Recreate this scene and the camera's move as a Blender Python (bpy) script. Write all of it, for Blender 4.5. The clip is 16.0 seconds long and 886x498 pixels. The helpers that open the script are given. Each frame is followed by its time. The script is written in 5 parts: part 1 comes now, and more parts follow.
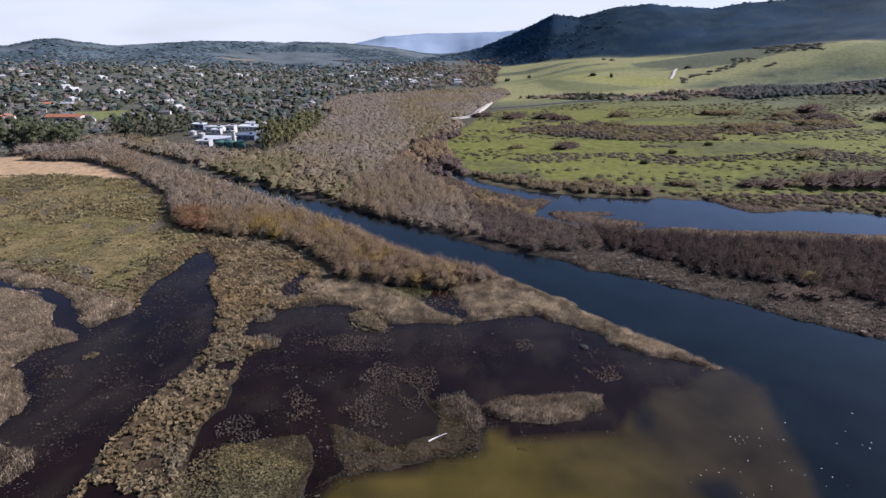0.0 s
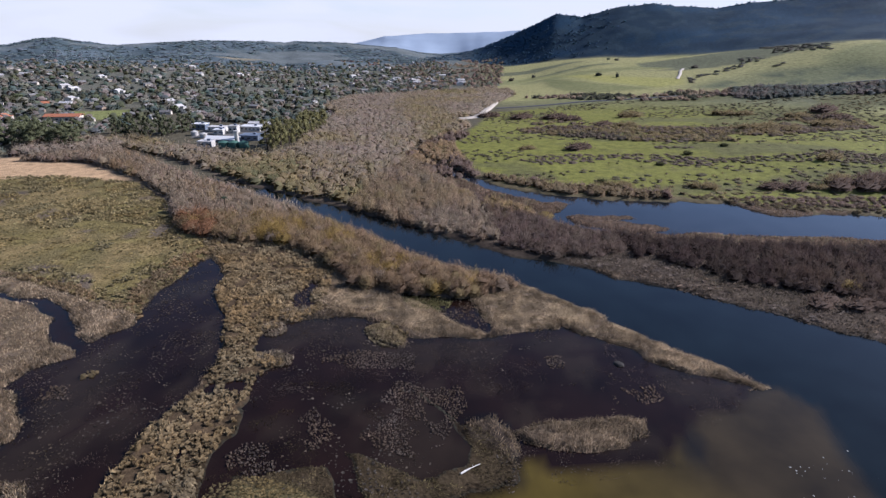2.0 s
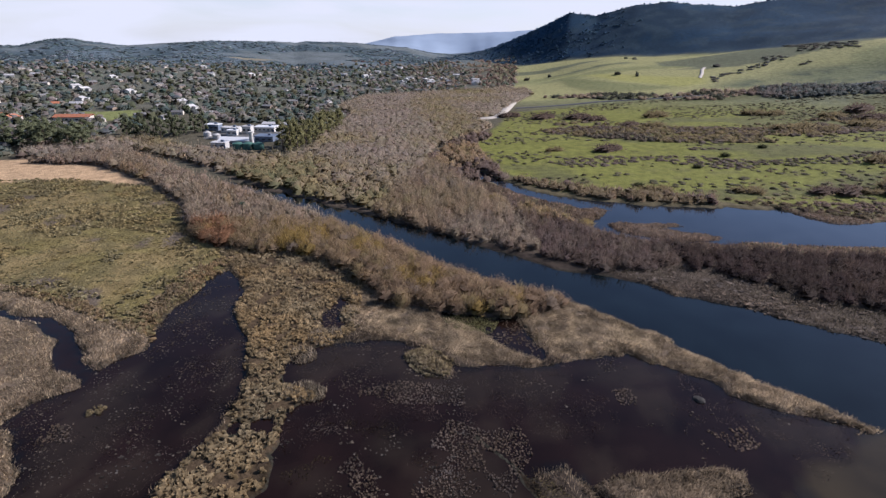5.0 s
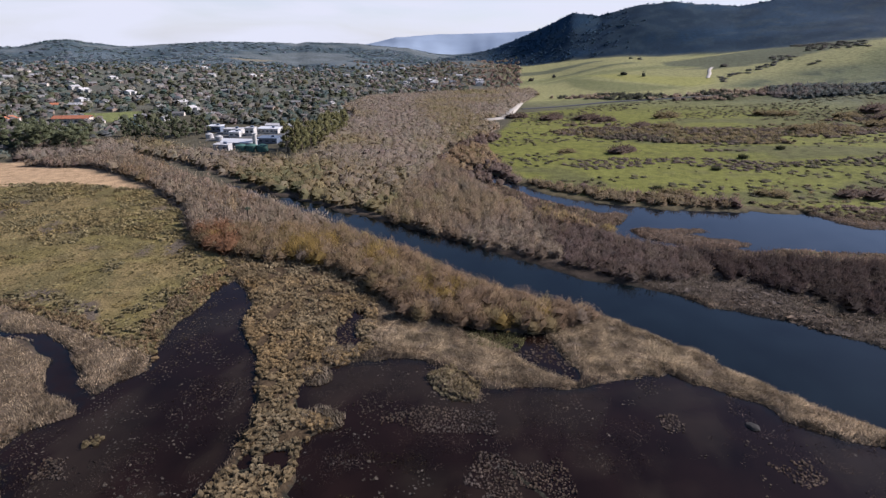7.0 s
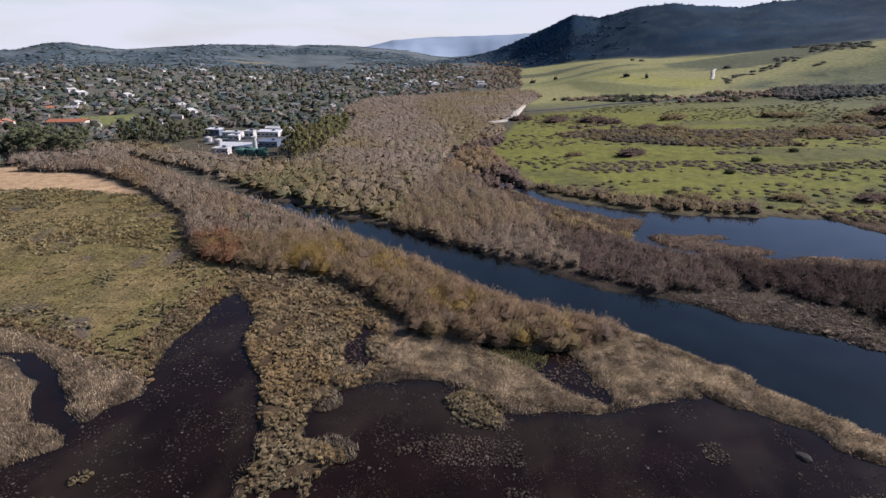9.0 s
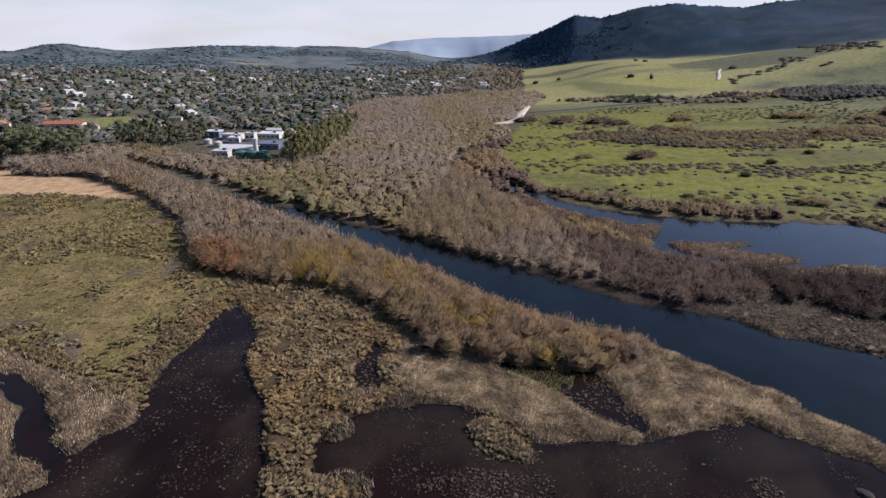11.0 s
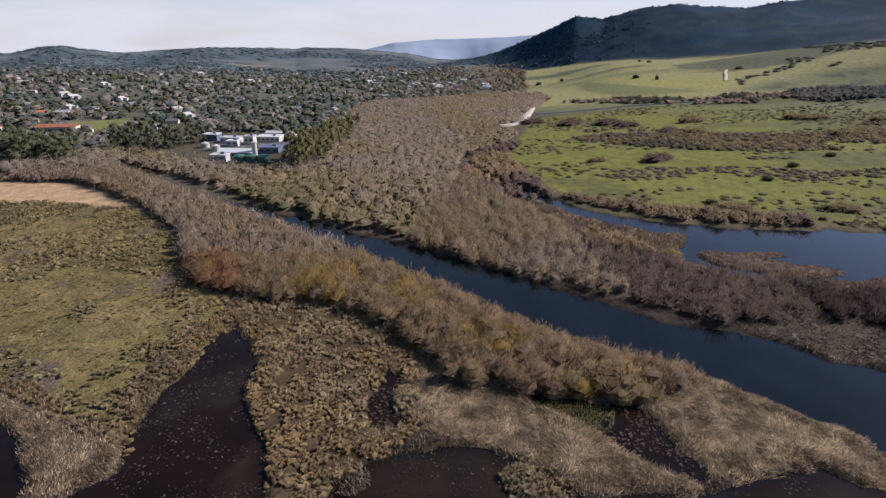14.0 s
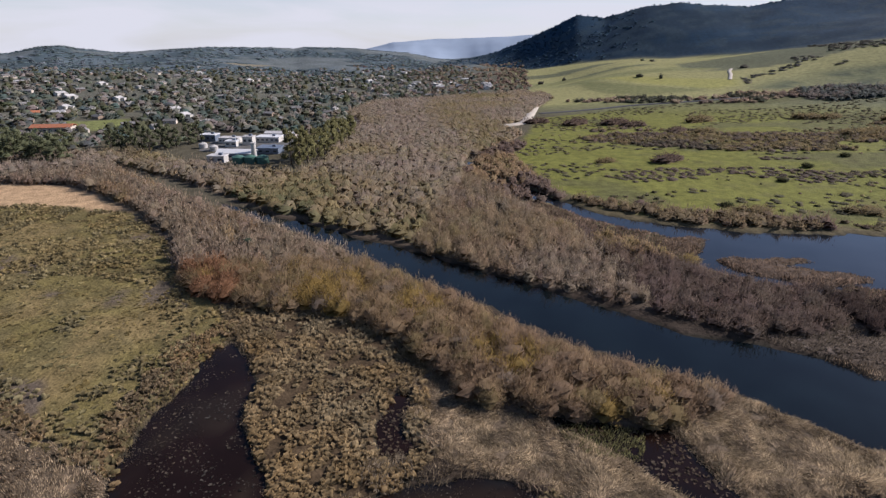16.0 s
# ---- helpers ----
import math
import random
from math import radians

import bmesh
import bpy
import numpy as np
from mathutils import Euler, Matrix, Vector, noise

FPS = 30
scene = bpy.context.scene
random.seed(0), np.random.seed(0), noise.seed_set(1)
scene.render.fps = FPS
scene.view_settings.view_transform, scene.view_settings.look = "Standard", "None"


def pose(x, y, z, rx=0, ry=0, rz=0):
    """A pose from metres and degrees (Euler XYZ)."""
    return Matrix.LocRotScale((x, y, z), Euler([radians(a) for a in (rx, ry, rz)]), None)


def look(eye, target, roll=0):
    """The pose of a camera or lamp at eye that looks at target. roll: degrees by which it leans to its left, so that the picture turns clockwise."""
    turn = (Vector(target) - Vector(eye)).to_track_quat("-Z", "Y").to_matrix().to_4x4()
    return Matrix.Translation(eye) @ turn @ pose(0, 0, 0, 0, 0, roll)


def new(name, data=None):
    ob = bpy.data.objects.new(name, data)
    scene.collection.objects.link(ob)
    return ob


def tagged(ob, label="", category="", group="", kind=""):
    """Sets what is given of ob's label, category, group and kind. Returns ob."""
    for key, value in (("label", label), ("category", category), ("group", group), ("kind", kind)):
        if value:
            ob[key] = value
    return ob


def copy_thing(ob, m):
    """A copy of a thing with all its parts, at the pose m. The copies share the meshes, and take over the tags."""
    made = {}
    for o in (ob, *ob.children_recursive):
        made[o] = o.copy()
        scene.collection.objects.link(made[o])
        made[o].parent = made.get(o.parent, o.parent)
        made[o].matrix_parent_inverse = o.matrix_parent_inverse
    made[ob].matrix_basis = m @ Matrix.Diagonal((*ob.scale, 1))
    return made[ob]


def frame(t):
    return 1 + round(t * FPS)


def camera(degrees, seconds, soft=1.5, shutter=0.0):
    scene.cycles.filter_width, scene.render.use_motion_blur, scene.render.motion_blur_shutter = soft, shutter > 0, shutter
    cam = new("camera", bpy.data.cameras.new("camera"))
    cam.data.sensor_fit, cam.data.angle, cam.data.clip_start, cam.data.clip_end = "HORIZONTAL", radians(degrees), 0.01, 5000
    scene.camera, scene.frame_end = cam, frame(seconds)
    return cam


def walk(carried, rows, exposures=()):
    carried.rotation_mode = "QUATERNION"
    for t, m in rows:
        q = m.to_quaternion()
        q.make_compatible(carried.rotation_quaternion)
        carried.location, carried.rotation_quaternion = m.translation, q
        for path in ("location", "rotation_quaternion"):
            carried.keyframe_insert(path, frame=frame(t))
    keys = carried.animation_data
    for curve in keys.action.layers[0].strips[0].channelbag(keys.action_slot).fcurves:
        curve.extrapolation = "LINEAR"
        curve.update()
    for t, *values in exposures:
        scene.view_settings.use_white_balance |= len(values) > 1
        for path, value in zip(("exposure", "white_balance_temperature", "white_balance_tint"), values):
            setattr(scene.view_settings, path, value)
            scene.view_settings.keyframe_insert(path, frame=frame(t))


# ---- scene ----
cam = camera(78.0, 16.0, 1.35)
PATH = [
    (0, (6.821, -5.582, 67.202), (7.054, -3.735, 66.470), 1.25),
    (0.5, (5.804, -2.949, 66.752), (6.037, -1.102, 66.020), 1.28),
    (1, (4.637, -0.697, 66.476), (4.871, 1.150, 65.745), 1.30),
    (1.5, (3.545, 1.437, 66.182), (3.779, 3.283, 65.450), 1.32),
    (2, (2.357, 3.895, 65.809), (2.592, 5.741, 65.078), 1.32),
    (2.5, (1.299, 6.338, 65.412), (1.534, 8.185, 64.681), 1.35),
    (3, (0.148, 8.795, 65.036), (0.381, 10.643, 64.306), 1.34),
    (3.5, (-1.063, 11.538, 64.719), (-0.836, 13.385, 63.988), 1.33),
    (4, (-2.256, 14.263, 64.196), (-2.034, 16.111, 63.466), 1.28),
    (4.5, (-3.395, 16.950, 63.725), (-3.179, 18.800, 62.994), 1.21),
    (5, (-4.604, 19.615, 63.336), (-4.397, 21.465, 62.606), 1.16),
    (7.5, (-9.380, 31.239, 61.594), (-9.173, 33.092, 60.869), 1.03),
    (8, (-10.079, 33.332, 61.220), (-9.869, 35.185, 60.498), 1.01),
    (8.5, (-10.781, 35.470, 61.072), (-10.571, 37.323, 60.351), 0.97),
    (9, (-11.362, 37.598, 60.839), (-11.151, 39.452, 60.120), 0.96),
    (11.5, (-14.356, 48.424, 59.697), (-14.144, 50.280, 58.982), 0.87),
    (12, (-14.789, 50.536, 59.486), (-14.576, 52.392, 58.772), 0.87),
    (12.5, (-15.291, 52.545, 59.293), (-15.078, 54.401, 58.579), 0.81),
    (13, (-15.756, 54.551, 59.049), (-15.542, 56.407, 58.336), 0.78),
    (13.5, (-16.238, 56.586, 58.830), (-16.024, 58.443, 58.118), 0.78),
    (14, (-16.683, 58.590, 58.533), (-16.468, 60.447, 57.823), 0.76),
    (14.5, (-16.959, 60.495, 58.304), (-16.745, 62.352, 57.594), 0.76),
    (15, (-17.498, 62.511, 58.007), (-17.282, 64.369, 57.297), 0.75),
    (15.5, (-17.707, 64.420, 57.779), (-17.492, 66.277, 57.068), 0.70),
    (16, (-18.111, 66.406, 57.531), (-17.895, 68.263, 56.820), 0.70),
]
walk(cam, [(t, look(eye, target, roll)) for t, eye, target, roll in PATH], [(0.0, 0.68, 5450, 19), (8.0, 0.58, 5750, 19), (16.0, 0.47, 5900, 18)])

# ---- light ----
SUN_AZ, SUN_EL = 74.0, 31.0  # degrees to the right of +Y, degrees above the horizon
world = bpy.data.worlds.new("sky")
scene.world = world
world.use_nodes = True
wn, wl = world.node_tree.nodes, world.node_tree.links
wn.clear()
sky = wn.new("ShaderNodeTexSky")
sky.sky_type, sky.sun_disc = "NISHITA", False
sky.sun_elevation, sky.sun_rotation = radians(SUN_EL), radians(SUN_AZ)
sky.air_density, sky.dust_density = 0.8, 0.3
bg = wn.new("ShaderNodeBackground")
bg.inputs["Strength"].default_value = 0.073
coord = wn.new("ShaderNodeTexCoord")
stretch = wn.new("ShaderNodeMapping")
stretch.inputs["Scale"].default_value = (1.6, 1.6, 9.0)
clouds = wn.new("ShaderNodeTexNoise")
clouds.inputs["Scale"].default_value, clouds.inputs["Detail"].default_value = 2.6, 7.0
clouds.inputs["Distortion"].default_value = 0.4
cover = wn.new("ShaderNodeValToRGB")
cover.color_ramp.elements[0].position, cover.color_ramp.elements[1].position = 0.36, 0.58
cover.color_ramp.elements[0].color = (0.62, 0.62, 0.62, 1)
mixc = wn.new("ShaderNodeMix")
mixc.data_type = "RGBA"
mixc.inputs["B"].default_value = (7.3, 7.25, 7.2, 1)
# the veil of cloud is thickest low over the land
sep = wn.new("ShaderNodeSeparateXYZ")
low = wn.new("ShaderNodeMapRange")
low.inputs["From Min"].default_value, low.inputs["From Max"].default_value = 0.04, 0.20
low.inputs["To Min"].default_value, low.inputs["To Max"].default_value = 1.0, 0.03
mul = wn.new("ShaderNodeMath")
mul.operation = "MULTIPLY"
wout = wn.new("ShaderNodeOutputWorld")
wl.new(coord.outputs["Generated"], stretch.inputs["Vector"])
wl.new(stretch.outputs["Vector"], clouds.inputs["Vector"])
wl.new(clouds.outputs["Fac"], cover.inputs["Fac"])
wl.new(coord.outputs["Generated"], sep.inputs["Vector"])
wl.new(sep.outputs["Z"], low.inputs["Value"])
wl.new(cover.outputs["Color"], mul.inputs[0])
wl.new(low.outputs["Result"], mul.inputs[1])
wl.new(mul.outputs["Value"], mixc.inputs["Factor"])
wl.new(sky.outputs["Color"], mixc.inputs["A"])
wl.new(mixc.outputs["Result"], bg.inputs["Color"])
wl.new(bg.outputs["Background"], wout.inputs["Surface"])

sun_data = bpy.data.lights.new("sun", "SUN")
sun_data.energy, sun_data.angle, sun_data.color = 5.0, radians(0.6), (1.0, 0.92, 0.82)
sun = new("sun", sun_data)
to_sun = Vector((math.sin(radians(SUN_AZ)) * math.cos(radians(SUN_EL)), math.cos(radians(SUN_AZ)) * math.cos(radians(SUN_EL)), math.sin(radians(SUN_EL))))
sun.matrix_world = look(to_sun * 300, (0, 0, 0))

# ---- plan of the place, in metres ----
CHANNEL_RIGHT = [(230, 15), (168.3, 70.4), (130.2, 97.6), (113.6, 109.3), (92.7, 128.2), (83.4, 136.3), (73.6, 143), (65.8, 150.6), (58.1, 155.4), (46, 162.2), (31.9, 175.3), (13.2, 194.6), (-6.4, 212.5), (-18.3, 222.7), (-29.2, 231.9), (-55.5, 253.7), (-76, 270)]
CHANNEL_LEFT = [(-77.5, 268.5), (-59.9, 246.4), (-34.6, 223.3), (-6.1, 191.7), (9.2, 174.9), (19, 162.5), (26.9, 154.2), (34.9, 145.7), (41.9, 141.6), (49.1, 133.9), (57.7, 120.5), (65.3, 107.8), (72.9, 99.7), (81.7, 88.6)]
OPEN_WATER = [(81.7, 88.6), (67.4, 86.9), (56.3, 82.6), (46.5, 74.5), (32.4, 72.9), (23.3, 74.5), (23.5, 68.7), (10.5, 66.2), (-0.3, 63.9), (-6.2, 59.8), (-16, 45), (-22, 0), (-30, -400), (500, -400), (420, -60), (230, 15)]
WATER_MAIN = OPEN_WATER + CHANNEL_RIGHT + CHANNEL_LEFT[:-1]
LAGOON = [(26.7, 336.7), (33, 305.9), (39, 291), (48.3, 267.5), (56.5, 251.3), (67.6, 237.4), (82.3, 232.1), (105.4, 222.2), (128.6, 218.9), (152.3, 213.9), (167.7, 204.5), (178.8, 198.2), (194.2, 201.1), (204.4, 196.5), (218.1, 189.2), (320.9, 149.4), (330.4, 116.3), (196.2, 166.3), (161.6, 172.3), (140.5, 174.5), (120.7, 179.4), (102.5, 179), (89.4, 179.8), (77.2, 185.1), (68.9, 194.1), (73.9, 210.1), (72.3, 221), (58.2, 235.7), (46, 255.9), (36.8, 277.4), (29.5, 305.6), (24.1, 336.5)]
POOL_LEFT = [(-48.3, 169.3), (-43.7, 161.5), (-42.9, 154.3), (-39.8, 140.2), (-35.3, 127.8), (-34.3, 117.2), (-31.6, 109.8), (-32.6, 101), (-33.7, 96.8), (-39.3, 89.3), (-40.2, 78.6), (-41.2, 72.6), (-41, 63.9), (-40, 30), (-75, 30), (-68.1, 65), (-62.1, 84.8), (-60.2, 85.8), (-61.1, 91.3), (-71.2, 102.6), (-69.2, 109), (-63.6, 112.9), (-65.4, 117.3), (-60.3, 122.4), (-55.9, 124.8), (-55.4, 128.1), (-57, 131.8), (-56.3, 140.9), (-54.6, 154.6), (-52.1, 164.7)]
COVE = [(-101.8, 149.3), (-92, 144.4), (-83.8, 141.7), (-76.6, 136.2), (-71.7, 132.4), (-69.9, 128.4), (-66, 122.5), (-62, 118), (-66, 116), (-70.2, 121), (-74, 123.9), (-76.6, 130.8), (-83, 137.4), (-90.1, 141.2), (-99.3, 145.4)]
POOL_MID = [(-24.7, 120.7), (-18.5, 123.6), (-9, 127.7), (-1.3, 125.5), (10.5, 115.2), (24.2, 113.1), (39, 114.9), (45.8, 118), (54.1, 111), (60.4, 104.7), (60.6, 101), (71.1, 93.8), (79.6, 89.4), (68.6, 83.1), (58.5, 78.8), (48.7, 70.7), (32.5, 69.1), (24.4, 72.6), (25.2, 80.3), (23, 84.9), (17.1, 83.7), (10, 93.8), (-7.7, 97.6), (-17, 97), (-20, 92), (-24.6, 91.1), (-22.3, 94.2), (-23.4, 102), (-17.8, 106.2), (-24.5, 111.8)]
POND_SMALL = [(-19.5, 130.7), (-19.6, 139.6), (-16.8, 146.9), (-14, 145.3), (-15.8, 138.1), (-13.8, 131.9), (-16.6, 128.2)]
POND_GRASS = [(8, 138.6), (17.7, 136.5), (25.6, 133.4), (29.8, 123.6), (26.1, 115.1), (21, 121.3), (17, 128.3), (10, 134.3)]
ISLE = [(25.4, 80.5), (28.8, 82.4), (32.4, 82.8), (38.6, 82.2), (47, 82.9), (49.6, 82), (49, 78.8), (44.1, 74.8), (36.1, 73.9), (30, 75.1), (26.4, 77.4)]
ISLET = [(-1.2, 119.1), (3.5, 122.1), (8.5, 116), (6.7, 111.3), (1.8, 111.9)]
ISLET_LOW = [(-62.2, 78.3), (-53.7, 75.9), (-50.9, 71.4), (-53.8, 67.5), (-62.4, 65.3)]
SHOAL = [(8.7, 65.5), (22.3, 67.5), (23.7, 69.7), (22.8, 73.6), (29.4, 72.4), (39.8, 72), (46.9, 73.6), (52, 79.2), (56.4, 82.5), (66.6, 85.5), (83, 89.2), (85, 80), (82, 70), (78, 58), (70, 42), (54, 30), (23, 20), (-18, 30), (-3.6, 59.6), (-0.4, 63.7)]
MUD = [(-3.6, 59.6), (-0.4, 63.7), (12.4, 65.8), (22.3, 67.5), (23.7, 69.7), (22.5, 74.7), (18.1, 81.9), (16, 86.5), (8.9, 95.6), (-7.7, 99.4), (-17.4, 100.8), (-24.6, 91.1), (-23.7, 85), (-27.1, 79.8), (-26.7, 72.1), (-26.2, 62.4), (-27, 40), (-16, 45)]
TUSSOCKS = [(-55.4, 182.8), (-41.9, 180.5), (-18.9, 171.1), (-11.2, 154.3), (-12, 141), (-11, 132.1), (-18.5, 123.6), (-24.7, 120.7), (-24.5, 111.8), (-17.8, 106.2), (-23.4, 102), (-22.3, 94.2), (-24.6, 91.1), (-23.7, 85), (-27.1, 79.8), (-26.7, 72.1), (-26.2, 62.4), (-28, 45), (-39, 45), (-41, 63.9), (-41.2, 72.6), (-40.2, 78.6), (-39.3, 89.3), (-33.7, 96.8), (-32.6, 101), (-31.6, 109.8), (-34.3, 117.2), (-35.3, 127.8), (-39.8, 140.2), (-42.9, 154.3), (-43.7, 161.5), (-48.3, 169.3)]
MARSH = [(-56, 127.6), (-58.6, 139.8), (-50.1, 168), (-48.2, 177.5), (-57.2, 184.4), (-71.1, 203.1), (-81.9, 226.2), (-103.9, 256.8), (-143.4, 272.1), (-208.6, 270.3), (-286.9, 218.5), (-229, 135.6), (-100.8, 149.1), (-78.6, 140.2), (-61.5, 132.6)]
SAND = [(-103.9, 258.3), (-122.2, 276.4), (-139.7, 315.2), (-184, 330.0), (-286.9, 329.8), (-344.7, 274.9), (-287.6, 240.5), (-208.2, 263.1), (-143.4, 268.7)]
REED_CENTRE = [(-13.2, 159.4), (-5.6, 152), (-3.5, 143.3), (8, 139.5), (14, 131.8), (20, 124.9), (25.2, 114.1), (16.3, 114.6), (3.5, 124.8), (-9.1, 130.4), (-14.9, 142.6)]
REED_SPIT = [(23.7, 131.5), (36.2, 138.6), (41.9, 141.6), (49.1, 133.9), (57.7, 120.5), (65.3, 107.8), (72.9, 99.7), (81.7, 88.6), (71.1, 93.8), (61.6, 102), (53.1, 110.9), (45.8, 117.1), (33, 115.5), (25.9, 122.5)]
REED_RIM = [(-109, 160.4), (-98.4, 155.1), (-81.4, 145.7), (-65, 134.5), (-56.8, 130.6), (-55, 127.3), (-55.8, 124.5), (-60.2, 122.2), (-69.5, 126.3), (-70.9, 130.3), (-76.9, 136.9), (-83.6, 140.3), (-91.5, 143.6), (-100.9, 148)]
MATS = [[(-3.8, 78.7), (3, 74.3), (9, 72.7), (15.2, 74.6), (18.5, 80.5), (22.4, 74.3), (23.4, 69.4), (12.5, 66.1), (0, 64.1), (-2.5, 69.8)], [(-22, 76.3), (-16.2, 75.6), (-12.3, 75.8), (-6.4, 75.1), (-4.3, 67.6), (-5.2, 59.9), (-19, 57.4)]]
REED_LEFT = [(-64.4, 120), (-62.7, 113), (-68.3, 109.1), (-70.2, 102.7), (-60.1, 92.3), (-59.3, 85.9), (-62.1, 82), (-72, 55.5), (-113.2, 53.9), (-153.5, 140.5), (-114, 148.2), (-95.7, 142.6), (-79.8, 130.6), (-71.7, 124)]
STRIP = [(59.9, 159), (81.7, 158.7), (96.3, 150.5), (103.3, 138), (114.1, 131.2), (129, 126.4), (136.1, 117.2), (144, 110.9), (212.4, 74.2), (260, 20), (230, 15), (168.3, 70.4), (130.2, 97.6), (113.6, 109.3), (92.7, 128.1)]
CLUMP = [(-71.2, 201.4), (-67.8, 194.3), (-59, 185.9), (-43.7, 179.5), (-33.7, 177.7), (-22.6, 170.8), (-16, 162.7), (-9.3, 153.5), (-5.4, 143.2), (2.3, 138.3), (11, 136.1), (19.7, 133.9), (26.6, 133.4), (35.2, 136.7), (42, 140.7), (37, 142.2), (29.1, 146.2), (20.2, 153.7), (12.3, 162), (4.5, 172.8), (-9.8, 189.7), (-37.3, 221.4), (-61.7, 245.5), (-99.4, 281.9), (-148.8, 342.5), (-188.9, 317.2), (-148.7, 303), (-121.4, 279.8), (-97.4, 251.3), (-81.9, 230.2)]
THICKET = [(-9.2, 218.2), (13.3, 197.5), (33.7, 181), (58.8, 160.8), (77.7, 160.2), (95.3, 151.4), (103.2, 139), (114, 132.1), (128.9, 127.3), (137, 118.2), (145, 111.9), (218.1, 74.4), (319.8, 59.3), (311.9, 106.2), (197.8, 152.3), (162.8, 159.4), (141.6, 162.7), (121.6, 166.8), (103, 171.9), (84.6, 177.7), (69.3, 186.3), (57.9, 201.9), (45.6, 219.6), (35.4, 240.3), (26, 273.9), (18.7, 306.8)]
WOODS = [(-55.5, 256.2), (-9.2, 218.2), (20.4, 308.5), (23.1, 340.4), (40, 365.2), (58.5, 385.4), (74.4, 422.3), (67, 466.1), (89.1, 487.2), (125.4, 572.8), (166.2, 652.8), (170.9, 708), (142.1, 725.9), (79.2, 702.5), (-25.3, 664), (-48.8, 565), (-31.5, 506), (-45.5, 379.5), (-46.4, 340), (-56.3, 314.4), (-71.8, 315.1), (-92.7, 329.2), (-120.5, 356.1), (-146.6, 384.9), (-176.2, 391.3), (-218.8, 372.9), (-198.2, 329), (-146.5, 351.5), (-92.8, 294.1)]
MEADOW = [(110.2, 510.6), (198.1, 543.8), (321.7, 550.1), (547.3, 533.7), (704.3, 342.5), (500.8, 91.2), (320.3, 151.2), (217.7, 192.9), (203.9, 200.1), (178.3, 202.6), (153.9, 218.4), (128.2, 223.2), (105.1, 226.4), (83, 236.3), (69.2, 243.4), (57.7, 265.2), (47.9, 295.8), (41.1, 330.7), (62, 383.1), (77.8, 422.2), (96.3, 475.4)]


GREEN_PATCH = [(-27.5, 47.5), (-25.5, 68), (-23.6, 72.5), (-18.3, 73.7), (-12.3, 71.4), (-6.1, 66.9), (-9.1, 63), (-14, 57)]
MUD_ISLE = [(77.3, 200.9), (83.1, 203.1), (101, 201), (102.2, 197.6), (90.4, 195.8), (100.7, 190.4), (109.1, 184.9), (99.4, 180.6), (89.2, 183.4), (81.9, 189.9), (77.6, 195.7)]
MUD_SPIT = [(65, 213.6), (72.5, 218.5), (80, 221.7), (84.2, 216.9), (76.8, 209.5), (70.3, 205.5)]
SHORE_ISLE = [(155.4, 214.1), (163, 209.5), (171.8, 204.8), (181.6, 201.1), (172.7, 196.8), (163.2, 197.9), (157.3, 205.4)]
SHORE_ISLET = [(185.7, 202.3), (197.4, 201.4), (193.7, 196.6), (185.1, 197.7)]
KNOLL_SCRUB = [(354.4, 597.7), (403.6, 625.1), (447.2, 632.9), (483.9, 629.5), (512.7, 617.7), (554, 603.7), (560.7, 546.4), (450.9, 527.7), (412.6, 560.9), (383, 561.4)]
FIELD_BRIGHT = [(235.4, 858.2), (268.7, 769.4), (377.4, 656.6), (354.8, 619.2), (320.6, 613.9), (278.7, 688)]
FIELD_LOW = [(234.8, 781.3), (273.5, 675.5), (314.1, 608.6), (242.7, 605.8), (220.3, 642.6), (219.1, 692.8)]
BUSH_ISLE = [(45.5, 222.9), (55, 222.1), (67.4, 205.3), (62.8, 199.7), (53.1, 200.7), (43.1, 210.1)]
SCHOOL_FIELD = [(-234.9, 474.8), (-196, 477.3), (-210.9, 528.6), (-256.1, 516.8)]


def smooth(x, a, b):
    t = np.clip((x - a) / (b - a), 0, 1)
    return t * t * (3 - 2 * t)


def inside(poly, x, y):
    """Signed distance in metres to the outline of a plan polygon, positive inside."""
    p = np.array(poly, float)
    q = np.roll(p, -1, 0)
    best = np.full(x.shape, 1e9)
    odd = np.zeros(x.shape, bool)
    for (ax, ay), (bx, by) in zip(p, q):
        dx, dy = bx - ax, by - ay
        t = np.clip(((x - ax) * dx + (y - ay) * dy) / (dx * dx + dy * dy + 1e-9), 0, 1)
        best = np.minimum(best, (x - ax - t * dx) ** 2 + (y - ay - t * dy) ** 2)
        if ay != by:
            odd ^= ((ay > y) != (by > y)) & (x < dx * (y - ay) / dy + ax)
    return np.where(odd, 1, -1) * np.sqrt(best)


def lattice(ix, iy, seed):
    h = (ix * 374761393 + iy * 668265263 + seed * 1442695041) & 0xFFFFFFFF
    h = ((h ^ (h >> 13)) * 1274126177) & 0xFFFFFFFF
    return ((h ^ (h >> 16)) & 0xFFFF) / 65535.0


